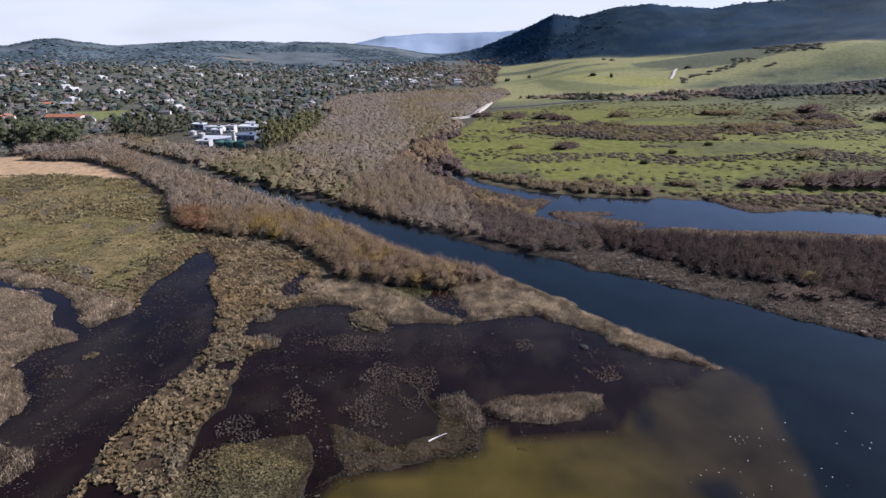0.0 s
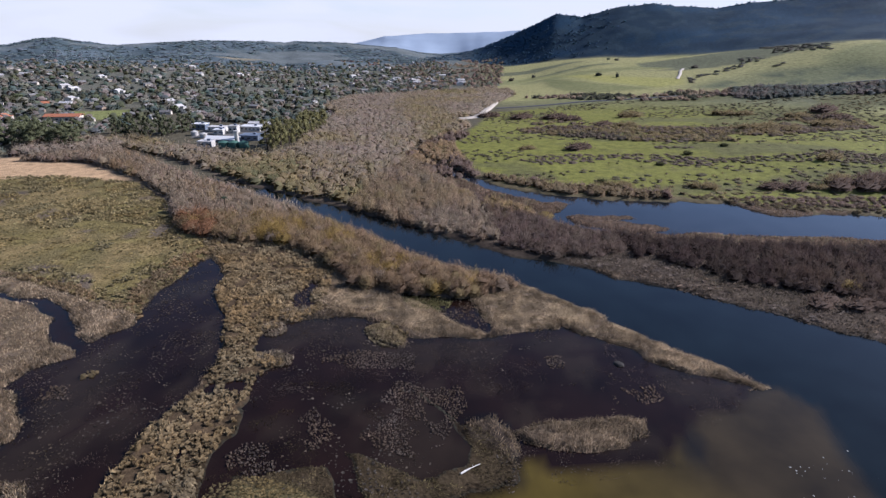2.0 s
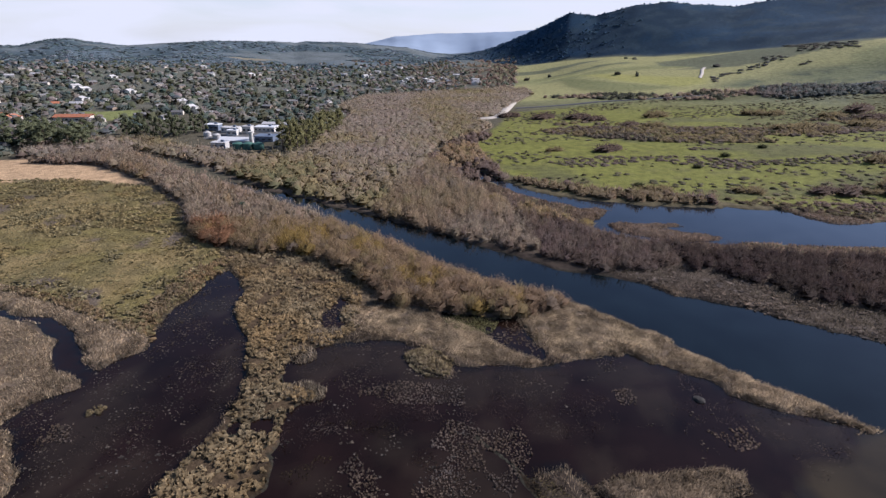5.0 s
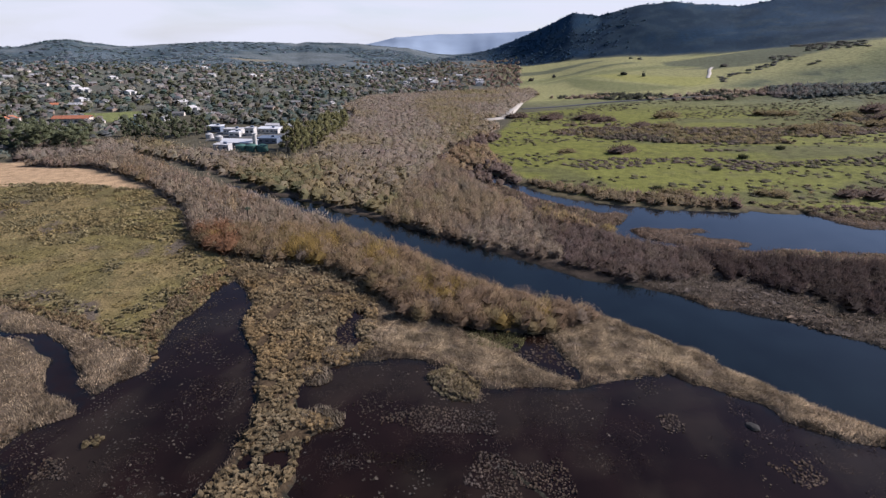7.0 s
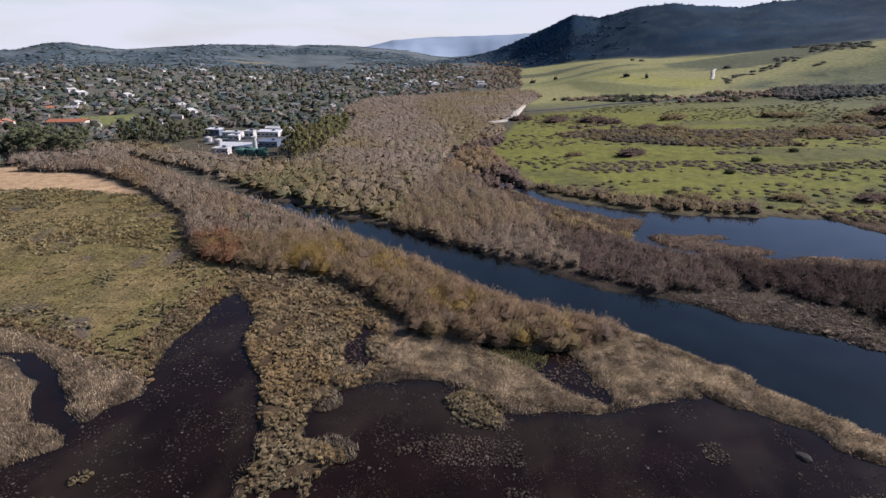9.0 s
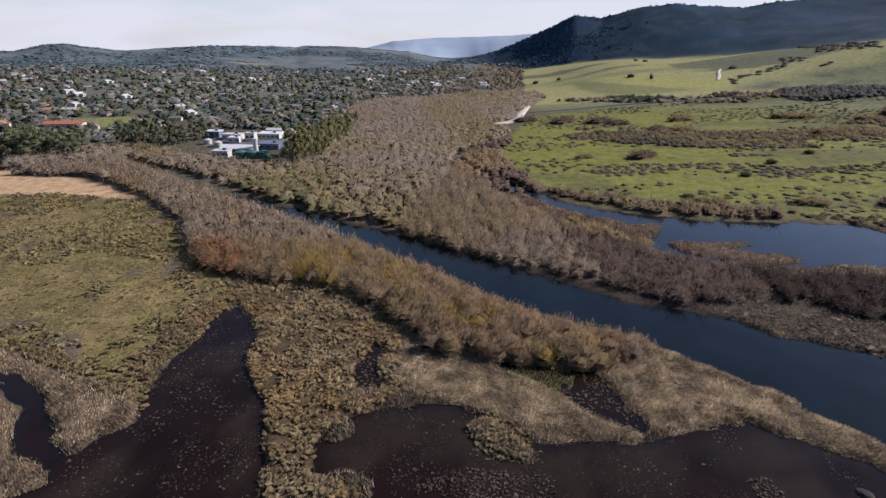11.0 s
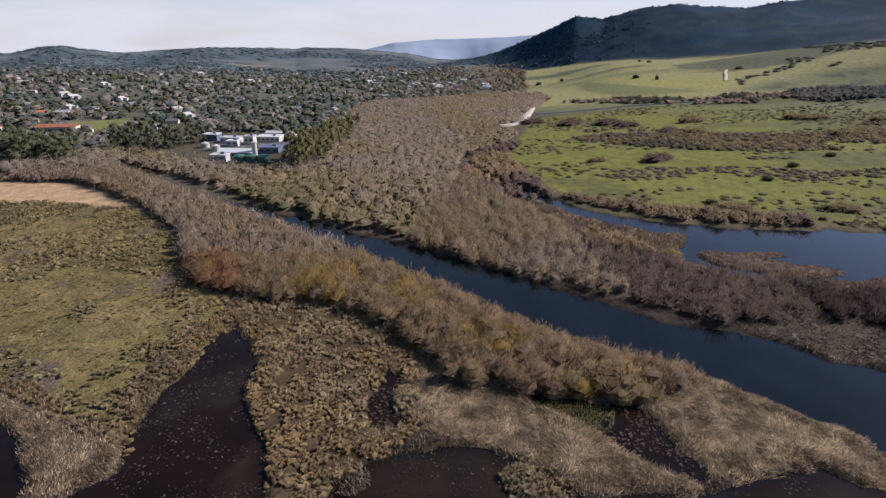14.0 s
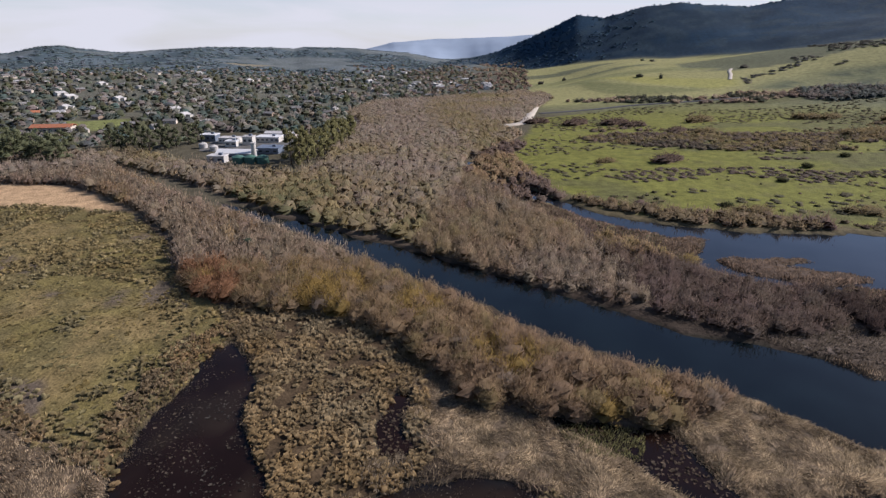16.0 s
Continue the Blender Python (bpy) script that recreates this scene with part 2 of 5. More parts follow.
def value_noise(x, y, scale, seed=0, octaves=3):
    """Smooth noise between 0 and 1 over the plan; scale in metres."""
    total, weight, amp = np.zeros(x.shape), 0.0, 1.0
    for o in range(octaves):
        u, v = x / scale * 2**o + 1000, y / scale * 2**o + 1000
        iu, iv = np.floor(u).astype(np.int64), np.floor(v).astype(np.int64)
        fu, fv = u - iu, v - iv
        fu, fv = fu * fu * (3 - 2 * fu), fv * fv * (3 - 2 * fv)
        a, b = lattice(iu, iv, seed + o), lattice(iu + 1, iv, seed + o)
        c, d = lattice(iu, iv + 1, seed + o), lattice(iu + 1, iv + 1, seed + o)
        total += amp * ((a * (1 - fu) + b * fu) * (1 - fv) + (c * (1 - fu) + d * fu) * fv)
        weight += amp
        amp *= 0.5
    return total / weight


def warp(x, y):
    """Shakes the plan's outlines so that shores and edges are uneven."""
    k = 1.6 * smooth(np.hypot(x, y), 30, 200) + 1.6
    return (x + k * 2 * (value_noise(x, y, 9, 11) - 0.5) + 0.5 * (value_noise(x, y, 2.5, 13) - 0.5),
            y + k * 2 * (value_noise(x, y, 9, 12) - 0.5) + 0.5 * (value_noise(x, y, 2.5, 14) - 0.5))


# ---- the lie of the land ----
HX, HY = 0.0, 20.0  # the compass of the hills is taken from here
LEFT_AZ = [-60, -40, -29.3, -27.4, -25.9, -24.4, -22, -19.9, -15.3, -9.5, -7.5, -6.4, -1.6, 3.2, 6, 12]
LEFT_EL = [1.2, 0.7, 0.40, 0.95, 1.08, 0.80, 0.48, 0.60, 0.82, 0.86, 0.66, 0.82, 0.70, 0.26, -0.3, -0.9]
RIGHT_AZ = [4, 6, 9.4, 11.6, 14.3, 16.9, 18.7, 21.1, 24.6, 27.5, 32.7, 35.2, 38.1, 44.3, 60, 80]
RIGHT_EL = [-1.2, -0.75, -0.36, 0.2, 1.28, 2.45, 3.30, 2.98, 3.85, 3.95, 3.45, 3.85, 3.98, 4.4, 4.8, 3.0]
EYE = 62.0
# ground ranges, and longer ones for drawing relief, matched to fit the camera's view
RANGE = [0, 58, 95.5, 141, 184, 227, 268, 346, 424, 502, 648, 785, 1150, 1900, 3600]
SURVEY = [0, 60, 100, 150, 200, 250, 300, 400, 500, 600, 800, 1000, 1600, 2700, 5000]


def survey(x, y):
    """Range and bearing of a place, stretched to fit the camera's view."""
    r = np.interp(np.hypot(x - HX, y - HY), RANGE, SURVEY)
    return r, np.degrees(np.arctan2(x - HX, y - HY)) + 0.9


def land(x, y):
    """Height of the dry land, without pools."""
    r, az = survey(x, y)
    z = np.interp(r, [0, 600, 1000, 1600, 2400, 5000], [0, 0, 5, 16, 26, 50])
    z += np.interp(r, [0, 640, 1000, 1500, 5000], [0, 0, 16, 34, 60]) * smooth(az, 13, 24) * (1 - smooth(az, 100, 130))
    z += np.interp(r, [0, 450, 1500, 5000], [0, 0, 22, 40]) * smooth(-az, 4, 22) * (1 - smooth(-az, 100, 130))
    # the green knoll before the dark hill
    z += 42 * np.exp(-(((x - 637.6) / 200) ** 2 + ((y - 690.4) / 180) ** 2))
    # rolling pasture
    z += 20 * (value_noise(x, y, 170, 23, 2) - 0.5) * smooth(r, 760, 950) * smooth(az, 14, 20) * (1 - smooth(r, 1250, 1450))
    bump = value_noise(x, y, 260, 21, 5) - 0.5
    z += bump * 14 * smooth(r, 700, 1500)
    # wooded ridge beyond the town
    crest = EYE + 2700 * np.tan(np.radians(np.interp(az, LEFT_AZ, LEFT_EL))) + 4 * (value_noise(x, y, 70, 5, 3) - 0.5)
    t = np.clip((r - 1500) / 1200, 0, 1)
    ridge = z + (crest - z) * (t * t * (3 - 2 * t)) + bump * 70 * t * (1 - t) * 2.5 + 7 * (value_noise(x, y, 60, 10, 2) - 0.5) * t
    on = (1 - smooth(az, 8, 14)) * (1 - smooth(-az, 70, 100))
    z = z + on * (np.maximum(ridge, z * (1 - t)) - z) * (r > 1500)
    # steep dark hill
    foot = np.interp(az, [4, 9, 12, 15, 18, 22, 30, 40, 50], [2000, 1880, 1780, 1660, 1550, 1460, 1350, 1300, 1200])
    top = foot + np.interp(az, [4, 18, 40], [250, 500, 620])
    rise = EYE + top * np.tan(np.radians(np.interp(az, RIGHT_AZ, RIGHT_EL))) + 5 * (value_noise(x, y, 60, 6, 3) - 0.5)
    t = np.clip((r - foot) / (top - foot), 0, 1)
    slope = z + (rise - z) * t**1.15 + (value_noise(x, y, 330, 8, 4) - 0.5) * 150 * t * (1 - t) + 3.5 * (value_noise(x, y, 40, 9, 2) - 0.5) * smooth(t, 0, 0.1)
    on = smooth(az, 5, 8) * (1 - smooth(az, 80, 110))
    z = z + on * (np.maximum(slope, z) - z) * (r > foot)
    # far ground is lowered by bearing to fit the camera's view
    dip = np.interp(az, [-40, -25, -10, 5, 20, 35, 45], [2.0, 1.97, 1.82, 1.53, 1.13, 0.65, 0.3])
    lower = EYE + np.hypot(x - HX, y - HY) * np.tan(np.arctan2(z - EYE, np.maximum(r, 1)) - np.radians(dip))
    return z + smooth(r, 300, 450) * (lower - z)


def wet(x, y):
    """How far inside water a place lies, in metres (negative on land)."""
    wx, wy = warp(x, y)
    d = np.maximum(inside(WATER_MAIN, wx, wy), inside(LAGOON, wx, wy))
    for pool in (POOL_LEFT, COVE, POOL_MID, POND_SMALL, POND_GRASS):
        d = np.maximum(d, inside(pool, wx, wy))
    for isle in (ISLE, ISLET, ISLET_LOW, MUD_ISLE, MUD_SPIT, SHORE_ISLE, SHORE_ISLET, BUSH_ISLE):
        d = np.minimum(d, -inside(isle, wx, wy))
    return d


def ground_z(x, y):
    z = land(x, y)
    near = (np.hypot(x, y) < 620)
    d = np.full(x.shape, -50.0)
    d[near] = wet(x[near], y[near])
    bank = 0.45 + 0.25 * (value_noise(x, y, 4, 3) - 0.5) + 0.6 * smooth(-d, 6, 40)
    low = np.zeros(x.shape)
    low[near] = smooth(inside(MUD, *warp(x[near], y[near])), -1, 3)
    bank = bank * (1 - low) + low * (-0.24 + 0.2 * (value_noise(x, y, 13, 15, 3) - 0.5) + 0.36 * smooth(np.maximum(inside(MATS[0], *warp(x, y)), inside(MATS[1], *warp(x, y))), -0.6, 1.2) + 0.3 * smooth(inside(GREEN_PATCH, x, y), -1, 2))
    broken = np.zeros(x.shape)
    broken[near] = smooth(inside(TUSSOCKS, x[near], y[near]), -1, 2) * (1 - smooth(y[near], 120, 150))
    bank = bank * (1 - broken) + broken * np.clip(1.6 * (value_noise(x, y, 9, 17, 3) - 0.28), -0.4, 0.45)
    return z + np.where(d > 0, -np.minimum(d * 0.35, 1.2), bank * smooth(-d, -0.01, 1.2))


# ---- materials ----
def material(name):
    m = bpy.data.materials.new(name)
    m.use_nodes = True
    n, l = m.node_tree.nodes, m.node_tree.links
    return m, n, l, n["Principled BSDF"]


def attr_material(name, rough=0.9, grain=3.0, amount=0.5, fine=30.0, bump=0.4, attribute="tint", sheen=0.0):
    """Surface whose base colour is the plan's own colour, broken up at two scales."""
    m, n, l, b = material(name)
    a = n.new("ShaderNodeAttribute")
    a.attribute_name = attribute
    co = n.new("ShaderNodeTexCoord")
    big, small = n.new("ShaderNodeTexNoise"), n.new("ShaderNodeTexNoise")
    big.inputs["Scale"].default_value, big.inputs["Detail"].default_value = 1 / grain, 6
    small.inputs["Scale"].default_value, small.inputs["Detail"].default_value = fine / 10, 4
    l.new(co.outputs["Object"], big.inputs["Vector"])
    l.new(co.outputs["Object"], small.inputs["Vector"])
    add = n.new("ShaderNodeMath")
    add.operation = "ADD"
    l.new(big.outputs["Fac"], add.inputs[0])
    l.new(small.outputs["Fac"], add.inputs[1])
    rng = n.new("ShaderNodeMapRange")
    rng.inputs["From Min"].default_value, rng.inputs["From Max"].default_value = 0.6, 1.4
    rng.inputs["To Min"].default_value, rng.inputs["To Max"].default_value = 1 - amount, 1 + amount
    l.new(add.outputs["Value"], rng.inputs["Value"])
    mul = n.new("ShaderNodeVectorMath")
    mul.operation = "SCALE"
    l.new(a.outputs["Color"], mul.inputs[0])
    l.new(rng.outputs["Result"], mul.inputs["Scale"])
    l.new(mul.outputs["Vector"], b.inputs["Base Color"])
    b.inputs["Roughness"].default_value = rough
    b.inputs["Specular IOR Level"].default_value = 0.05
    if bump:
        bp = n.new("ShaderNodeBump")
        bp.inputs["Strength"].default_value, bp.inputs["Distance"].default_value = bump, 0.3
        l.new(add.outputs["Value"], bp.inputs["Height"])
        l.new(bp.outputs["Normal"], b.inputs["Normal"])
    return m


def plain(name, colour, rough=0.7, vary=0.25, scale=2.0, metal=0.0, per_object=0.0):
    m, n, l, b = material(name)
    co, no = n.new("ShaderNodeTexCoord"), n.new("ShaderNodeTexNoise")
    no.inputs["Scale"].default_value, no.inputs["Detail"].default_value = scale, 6
    l.new(co.outputs["Object"], no.inputs["Vector"])
    rng = n.new("ShaderNodeMapRange")
    rng.inputs["To Min"].default_value, rng.inputs["To Max"].default_value = 1 - vary, 1 + vary
    rng.inputs["From Min"].default_value, rng.inputs["From Max"].default_value = 0.25, 0.75
    l.new(no.outputs["Fac"], rng.inputs["Value"])
    out = rng.outputs["Result"]
    if per_object:
        info, r2, mu = n.new("ShaderNodeObjectInfo"), n.new("ShaderNodeMapRange"), n.new("ShaderNodeMath")
        mu.operation = "MULTIPLY"
        r2.inputs["To Min"].default_value, r2.inputs["To Max"].default_value = 1 - per_object, 1 + per_object
        l.new(info.outputs["Random"], r2.inputs["Value"])
        l.new(out, mu.inputs[0])
        l.new(r2.outputs["Result"], mu.inputs[1])
        out = mu.outputs["Value"]
    sc = n.new("ShaderNodeVectorMath")
    sc.operation = "SCALE"
    sc.inputs[0].default_value = colour
    l.new(out, sc.inputs["Scale"])
    l.new(sc.outputs["Vector"], b.inputs["Base Color"])
    b.inputs["Roughness"].default_value, b.inputs["Metallic"].default_value = rough, metal
    b.inputs["Specular IOR Level"].default_value = 0.3
    return m


GROUND = attr_material("ground_cover", 0.95, 4.0, 0.5, 14.0, 0.8)
FOLIAGE = attr_material("twigs_and_leaves", 0.85, 6.0, 0.25, 5.0, 0.0)
# twigs and blades let some light through
_n, _l = FOLIAGE.node_tree.nodes, FOLIAGE.node_tree.links
_t, _m = _n.new("ShaderNodeBsdfTranslucent"), _n.new("ShaderNodeMixShader")
_m.inputs["Fac"].default_value = 0.4
_b, _o = _n["Principled BSDF"], _n["Material Output"]
_l.new(_b.inputs["Base Color"].links[0].from_socket, _t.inputs["Color"])
_l.new(_b.outputs["BSDF"], _m.inputs[1])
_l.new(_t.outputs["BSDF"], _m.inputs[2])
_l.new(_m.outputs["Shader"], _o.inputs["Surface"])
BARK = plain("bark", (0.10, 0.075, 0.055), 0.9, 0.4, 3.0)


def water_material(name, rough, gloss):
    m, n, l, b = material(name)
    b.inputs["Specular IOR Level"].default_value = gloss
    a = n.new("ShaderNodeAttribute")
    a.attribute_name = "tint"
    co, no, mp = n.new("ShaderNodeTexCoord"), n.new("ShaderNodeTexNoise"), n.new("ShaderNodeMapping")
    mp.inputs["Scale"].default_value = (1.0, 1.0, 1.0)
    no.inputs["Scale"].default_value, no.inputs["Detail"].default_value = 0.09, 6
    rng, sc = n.new("ShaderNodeMapRange"), n.new("ShaderNodeVectorMath")
    sc.operation = "SCALE"
    rng.inputs["From Min"].default_value, rng.inputs["From Max"].default_value = 0.3, 0.7
    rng.inputs["To Min"].default_value, rng.inputs["To Max"].default_value = 0.65, 1.35
    l.new(co.outputs["Object"], mp.inputs["Vector"])
    l.new(mp.outputs["Vector"], no.inputs["Vector"])
    l.new(no.outputs["Fac"], rng.inputs["Value"])
    l.new(a.outputs["Color"], sc.inputs[0])
    l.new(rng.outputs["Result"], sc.inputs["Scale"])
    l.new(sc.outputs["Vector"], b.inputs["Base Color"])
    rip = n.new("ShaderNodeTexNoise")
    rip.inputs["Scale"].default_value, rip.inputs["Detail"].default_value = 1.3, 5
    l.new(co.outputs["Object"], rip.inputs["Vector"])
    bp = n.new("ShaderNodeBump")
    bp.inputs["Strength"].default_value, bp.inputs["Distance"].default_value = 0.12, 0.05
    l.new(rip.outputs["Fac"], bp.inputs["Height"])
    l.new(bp.outputs["Normal"], b.inputs["Normal"])
    b.inputs["Roughness"].default_value = rough
    b.inputs["IOR"].default_value = 1.33
    return m


WATER = water_material("lagoon_water", 0.05, 0.32)
# weed and scum dull the still pools
POOL_WATER = water_material("weedy_pool_water", 0.07, 0.29)


# ---- mesh helpers ----
def raw_mesh(name, verts, faces, mat, tint=None, flat=True, normals=None):
    """A mesh from arrays of vertices and of triangles or quads; tint: one colour a vertex."""
    verts, faces = np.asarray(verts, np.float32), np.asarray(faces, np.int32)
    me = bpy.data.meshes.new(name)
    me.vertices.add(len(verts))
    me.vertices.foreach_set("co", verts.ravel())
    k = faces.shape[1]
    me.loops.add(faces.size)
    me.loops.foreach_set("vertex_index", faces.ravel())
    me.polygons.add(len(faces))
    me.polygons.foreach_set("loop_start", np.arange(0, faces.size, k, dtype=np.int32))
    me.update(calc_edges=True)
    if not flat:
        me.polygons.foreach_set("use_smooth", np.ones(len(faces), bool))
    if tint is not None:
        at = me.color_attributes.new("tint", "FLOAT_COLOR", "POINT")
        at.data.foreach_set("color", np.c_[np.asarray(tint, np.float32), np.ones(len(verts), np.float32)].ravel())
    me.materials.append(mat)
    if normals is not None:
        me.polygons.foreach_set("use_smooth", np.ones(len(faces), bool))
        me.normals_split_custom_set_from_vertices(normals.tolist())
    return me


def part(name, bm, mat, parent=None, label=""):
    """Links a bmesh as one mesh object under a thing or part."""
    me = bpy.data.meshes.new(name)
    bm.to_mesh(me)
    bm.free()
    me.materials.append(mat)
    ob = new(name, me)
    if parent is not None:
        ob.parent = parent
    return tagged(ob, label)


def stems(tops, r=0.16):
    """Stems that spring from one shared foot and taper to their tips: one connected mesh."""
    bm = bmesh.new()
    n = len(tops)
    ring = [bm.verts.new((r * 2 * math.cos(6.283 * k / n), r * 2 * math.sin(6.283 * k / n), -0.3)) for k in range(n)]
    hub = bm.verts.new((0, 0, 0.25))
    for k, t in enumerate(tops):
        tip = bm.verts.new(t)
        a, b = ring[k], ring[(k + 1) % n]
        for f in ((a, b, tip), (b, hub, tip), (hub, a, tip)):
            bm.faces.new(f)
    return bm


def mesh_part(name, me, parent, label=""):
    ob = new(name, me)
    ob.parent = parent
    return tagged(ob, label)


# ---- ground, one sheet to the horizon ----
def cover_colour(x, y, z):
    """Ground base colour by what grows or lies there, plus painted haze and shade."""
    wx, wy = warp(x, y)
    r, az = survey(x, y)
    n1, n2 = value_noise(x, y, 22, 31, 4), value_noise(x, y, 6, 32, 3)
    c = np.empty(x.shape + (3,))
    c[:] = (0.085, 0.075, 0.05)
    c[r < 280] = (0.05, 0.038, 0.028)

    def lay(weight, colour):
        w = np.clip(weight, 0, 1)[..., None]
        c[:] = c * (1 - w) + np.array(colour) * w

    far = smooth(r, 600, 760)
    # valley: town on one side, grazed fields on the other, woods on the hills
    lay(far * (1 - smooth(az, 8, 13)), (0.115, 0.112, 0.085))
    grass = far * smooth(az, 11, 15)
    lay(grass, (0.19, 0.19, 0.082))
    lay(grass * smooth(n1, 0.50, 0.62) * 0.6, (0.15, 0.15, 0.055))
    # field tones that also put crest light and trough shade into the grass
    lay(grass * smooth(value_noise(x * 0.25, y, 80, 37, 3), 0.48, 0.54) * 0.85, (0.27, 0.25, 0.105))
    lay(grass * smooth(value_noise(x * 0.22, y, 60, 38, 3), 0.50, 0.55) * 0.9, (0.10, 0.105, 0.062))
    lay(smooth(inside(FIELD_BRIGHT, x, y), -6, 10) * 0.8, (0.27, 0.255, 0.075))
    lay(smooth(inside(FIELD_LOW, x, y), -6, 6) * 0.8, (0.14, 0.145, 0.06))
    # shade of the knoll's near slope, painted as dark green grass
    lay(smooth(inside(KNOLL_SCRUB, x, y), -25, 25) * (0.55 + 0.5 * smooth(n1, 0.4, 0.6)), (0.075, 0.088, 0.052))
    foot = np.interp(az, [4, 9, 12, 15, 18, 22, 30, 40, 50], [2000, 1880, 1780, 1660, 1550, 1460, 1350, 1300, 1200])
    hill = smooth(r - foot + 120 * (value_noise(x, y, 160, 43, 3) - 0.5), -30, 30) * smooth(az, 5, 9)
    # the blue in this dark forest colour stands in for haze
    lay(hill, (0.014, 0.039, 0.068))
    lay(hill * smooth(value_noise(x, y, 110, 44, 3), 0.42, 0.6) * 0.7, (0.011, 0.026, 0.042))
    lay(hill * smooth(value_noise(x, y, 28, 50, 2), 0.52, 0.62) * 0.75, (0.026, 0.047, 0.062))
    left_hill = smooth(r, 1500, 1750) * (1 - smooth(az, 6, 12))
    # pale blue-grey: distance haze mixed into the ridge's own colour
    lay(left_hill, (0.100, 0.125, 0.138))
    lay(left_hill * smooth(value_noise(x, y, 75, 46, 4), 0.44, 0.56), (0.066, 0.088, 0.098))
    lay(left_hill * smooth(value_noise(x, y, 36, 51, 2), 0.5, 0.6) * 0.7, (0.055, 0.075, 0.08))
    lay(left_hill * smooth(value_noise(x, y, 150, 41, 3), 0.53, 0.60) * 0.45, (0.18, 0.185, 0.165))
    lay((1 - smooth(np.hypot((az + 11.5) / 2.4, (r - 1880) / 60) + 0.8 * (value_noise(x, y, 70, 47, 3) - 0.5), 0.7, 1.1)), (0.20, 0.175, 0.12))
    lay(smooth(inside(SCHOOL_FIELD, x, y), -2, 2), (0.17, 0.18, 0.065))
    lay((1 - far) * smooth(inside(MEADOW, wx, wy), -2, 3), (0.150, 0.150, 0.036))
    mead = smooth(inside(MEADOW, wx, wy), -2, 3)
    band = smooth(value_noise(x * 0.45, y, 34, 33, 3), 0.52, 0.60)
    lay(mead * band * 0.8, (0.10, 0.098, 0.04))
    lay(mead * smooth(value_noise(x, y, 8, 34, 2), 0.6, 0.75) * 0.5, (0.12, 0.11, 0.045))
    lay(smooth(inside(LAGOON, wx, wy), -11, -4), (0.10, 0.082, 0.045))
    m = smooth(inside(MARSH, wx, wy), -2, 2)
    lay(m, (0.152, 0.122, 0.046))
    lay(m * smooth(n1, 0.45, 0.6), (0.178, 0.132, 0.058))
    lay(m * smooth(n2, 0.52, 0.64) * 0.6, (0.105, 0.086, 0.04))
    lay(m * smooth(value_noise(x, y, 16, 36, 3), 0.60, 0.68) * 0.8, (0.10, 0.078, 0.065))
    lay(smooth(inside(SAND, wx, wy), -2, 2), (0.40, 0.27, 0.15))
    lay(smooth(inside(TUSSOCKS, wx, wy), -1, 1), (0.075, 0.052, 0.030))
    for reed in (REED_CENTRE, REED_SPIT, REED_RIM, REED_LEFT, ISLE):
        lay(smooth(inside(reed, wx, wy), -3, 0), (0.13, 0.097, 0.064))
    lay(smooth(inside(STRIP, wx, wy), -1, 1), (0.085, 0.066, 0.05))
    lay(smooth(inside(MUD, wx, wy), -1, 1), (0.020, 0.014, 0.009))
    lay(smooth(inside(MUD, wx, wy), -1, 1) * smooth(n1, 0.5, 0.62), (0.030, 0.021, 0.012))
    for mat in MATS:
        lay(smooth(inside(mat, wx, wy), -0.5, 1), (0.048, 0.035, 0.02))
    lay(smooth(inside(GREEN_PATCH, wx, wy), -1, 2), (0.09, 0.077, 0.036))
    for bank in (MUD_ISLE, MUD_SPIT, SHORE_ISLE, SHORE_ISLET):
        lay(smooth(inside(bank, wx, wy), -1, 1), (0.10, 0.072, 0.052))
    woods = np.maximum(inside(WOODS, wx, wy), np.maximum(inside(CLUMP, wx, wy), inside(THICKET, wx, wy)))
    lay(smooth(woods, -2, 1), (0.11, 0.085, 0.06))
    lay((z < 0.05) & (r < 300), (0.03, 0.028, 0.02))
    return c


def build_ground():
    az = np.radians(np.r_[np.arange(-180, -48, 6), np.arange(-48, 60, 0.3), np.arange(60, 180, 6)])
    r = [2.0]
    while r[-1] < 4950:
        r.append(r[-1] + (8 if r[-1] < 34 else max(0.9, r[-1] * 0.0125)))
    r = np.array(r)
    R, A = np.meshgrid(r, az, indexing="ij")
    x, y = HX + R * np.sin(A), HY + R * np.cos(A)
    z = ground_z(x.ravel(), y.ravel())
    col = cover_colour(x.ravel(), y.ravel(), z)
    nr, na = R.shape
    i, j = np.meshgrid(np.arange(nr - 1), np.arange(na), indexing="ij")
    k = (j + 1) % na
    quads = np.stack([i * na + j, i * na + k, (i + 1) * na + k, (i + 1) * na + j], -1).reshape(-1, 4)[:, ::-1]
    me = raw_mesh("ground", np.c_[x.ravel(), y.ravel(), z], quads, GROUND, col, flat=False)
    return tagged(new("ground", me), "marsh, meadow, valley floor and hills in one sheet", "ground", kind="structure")


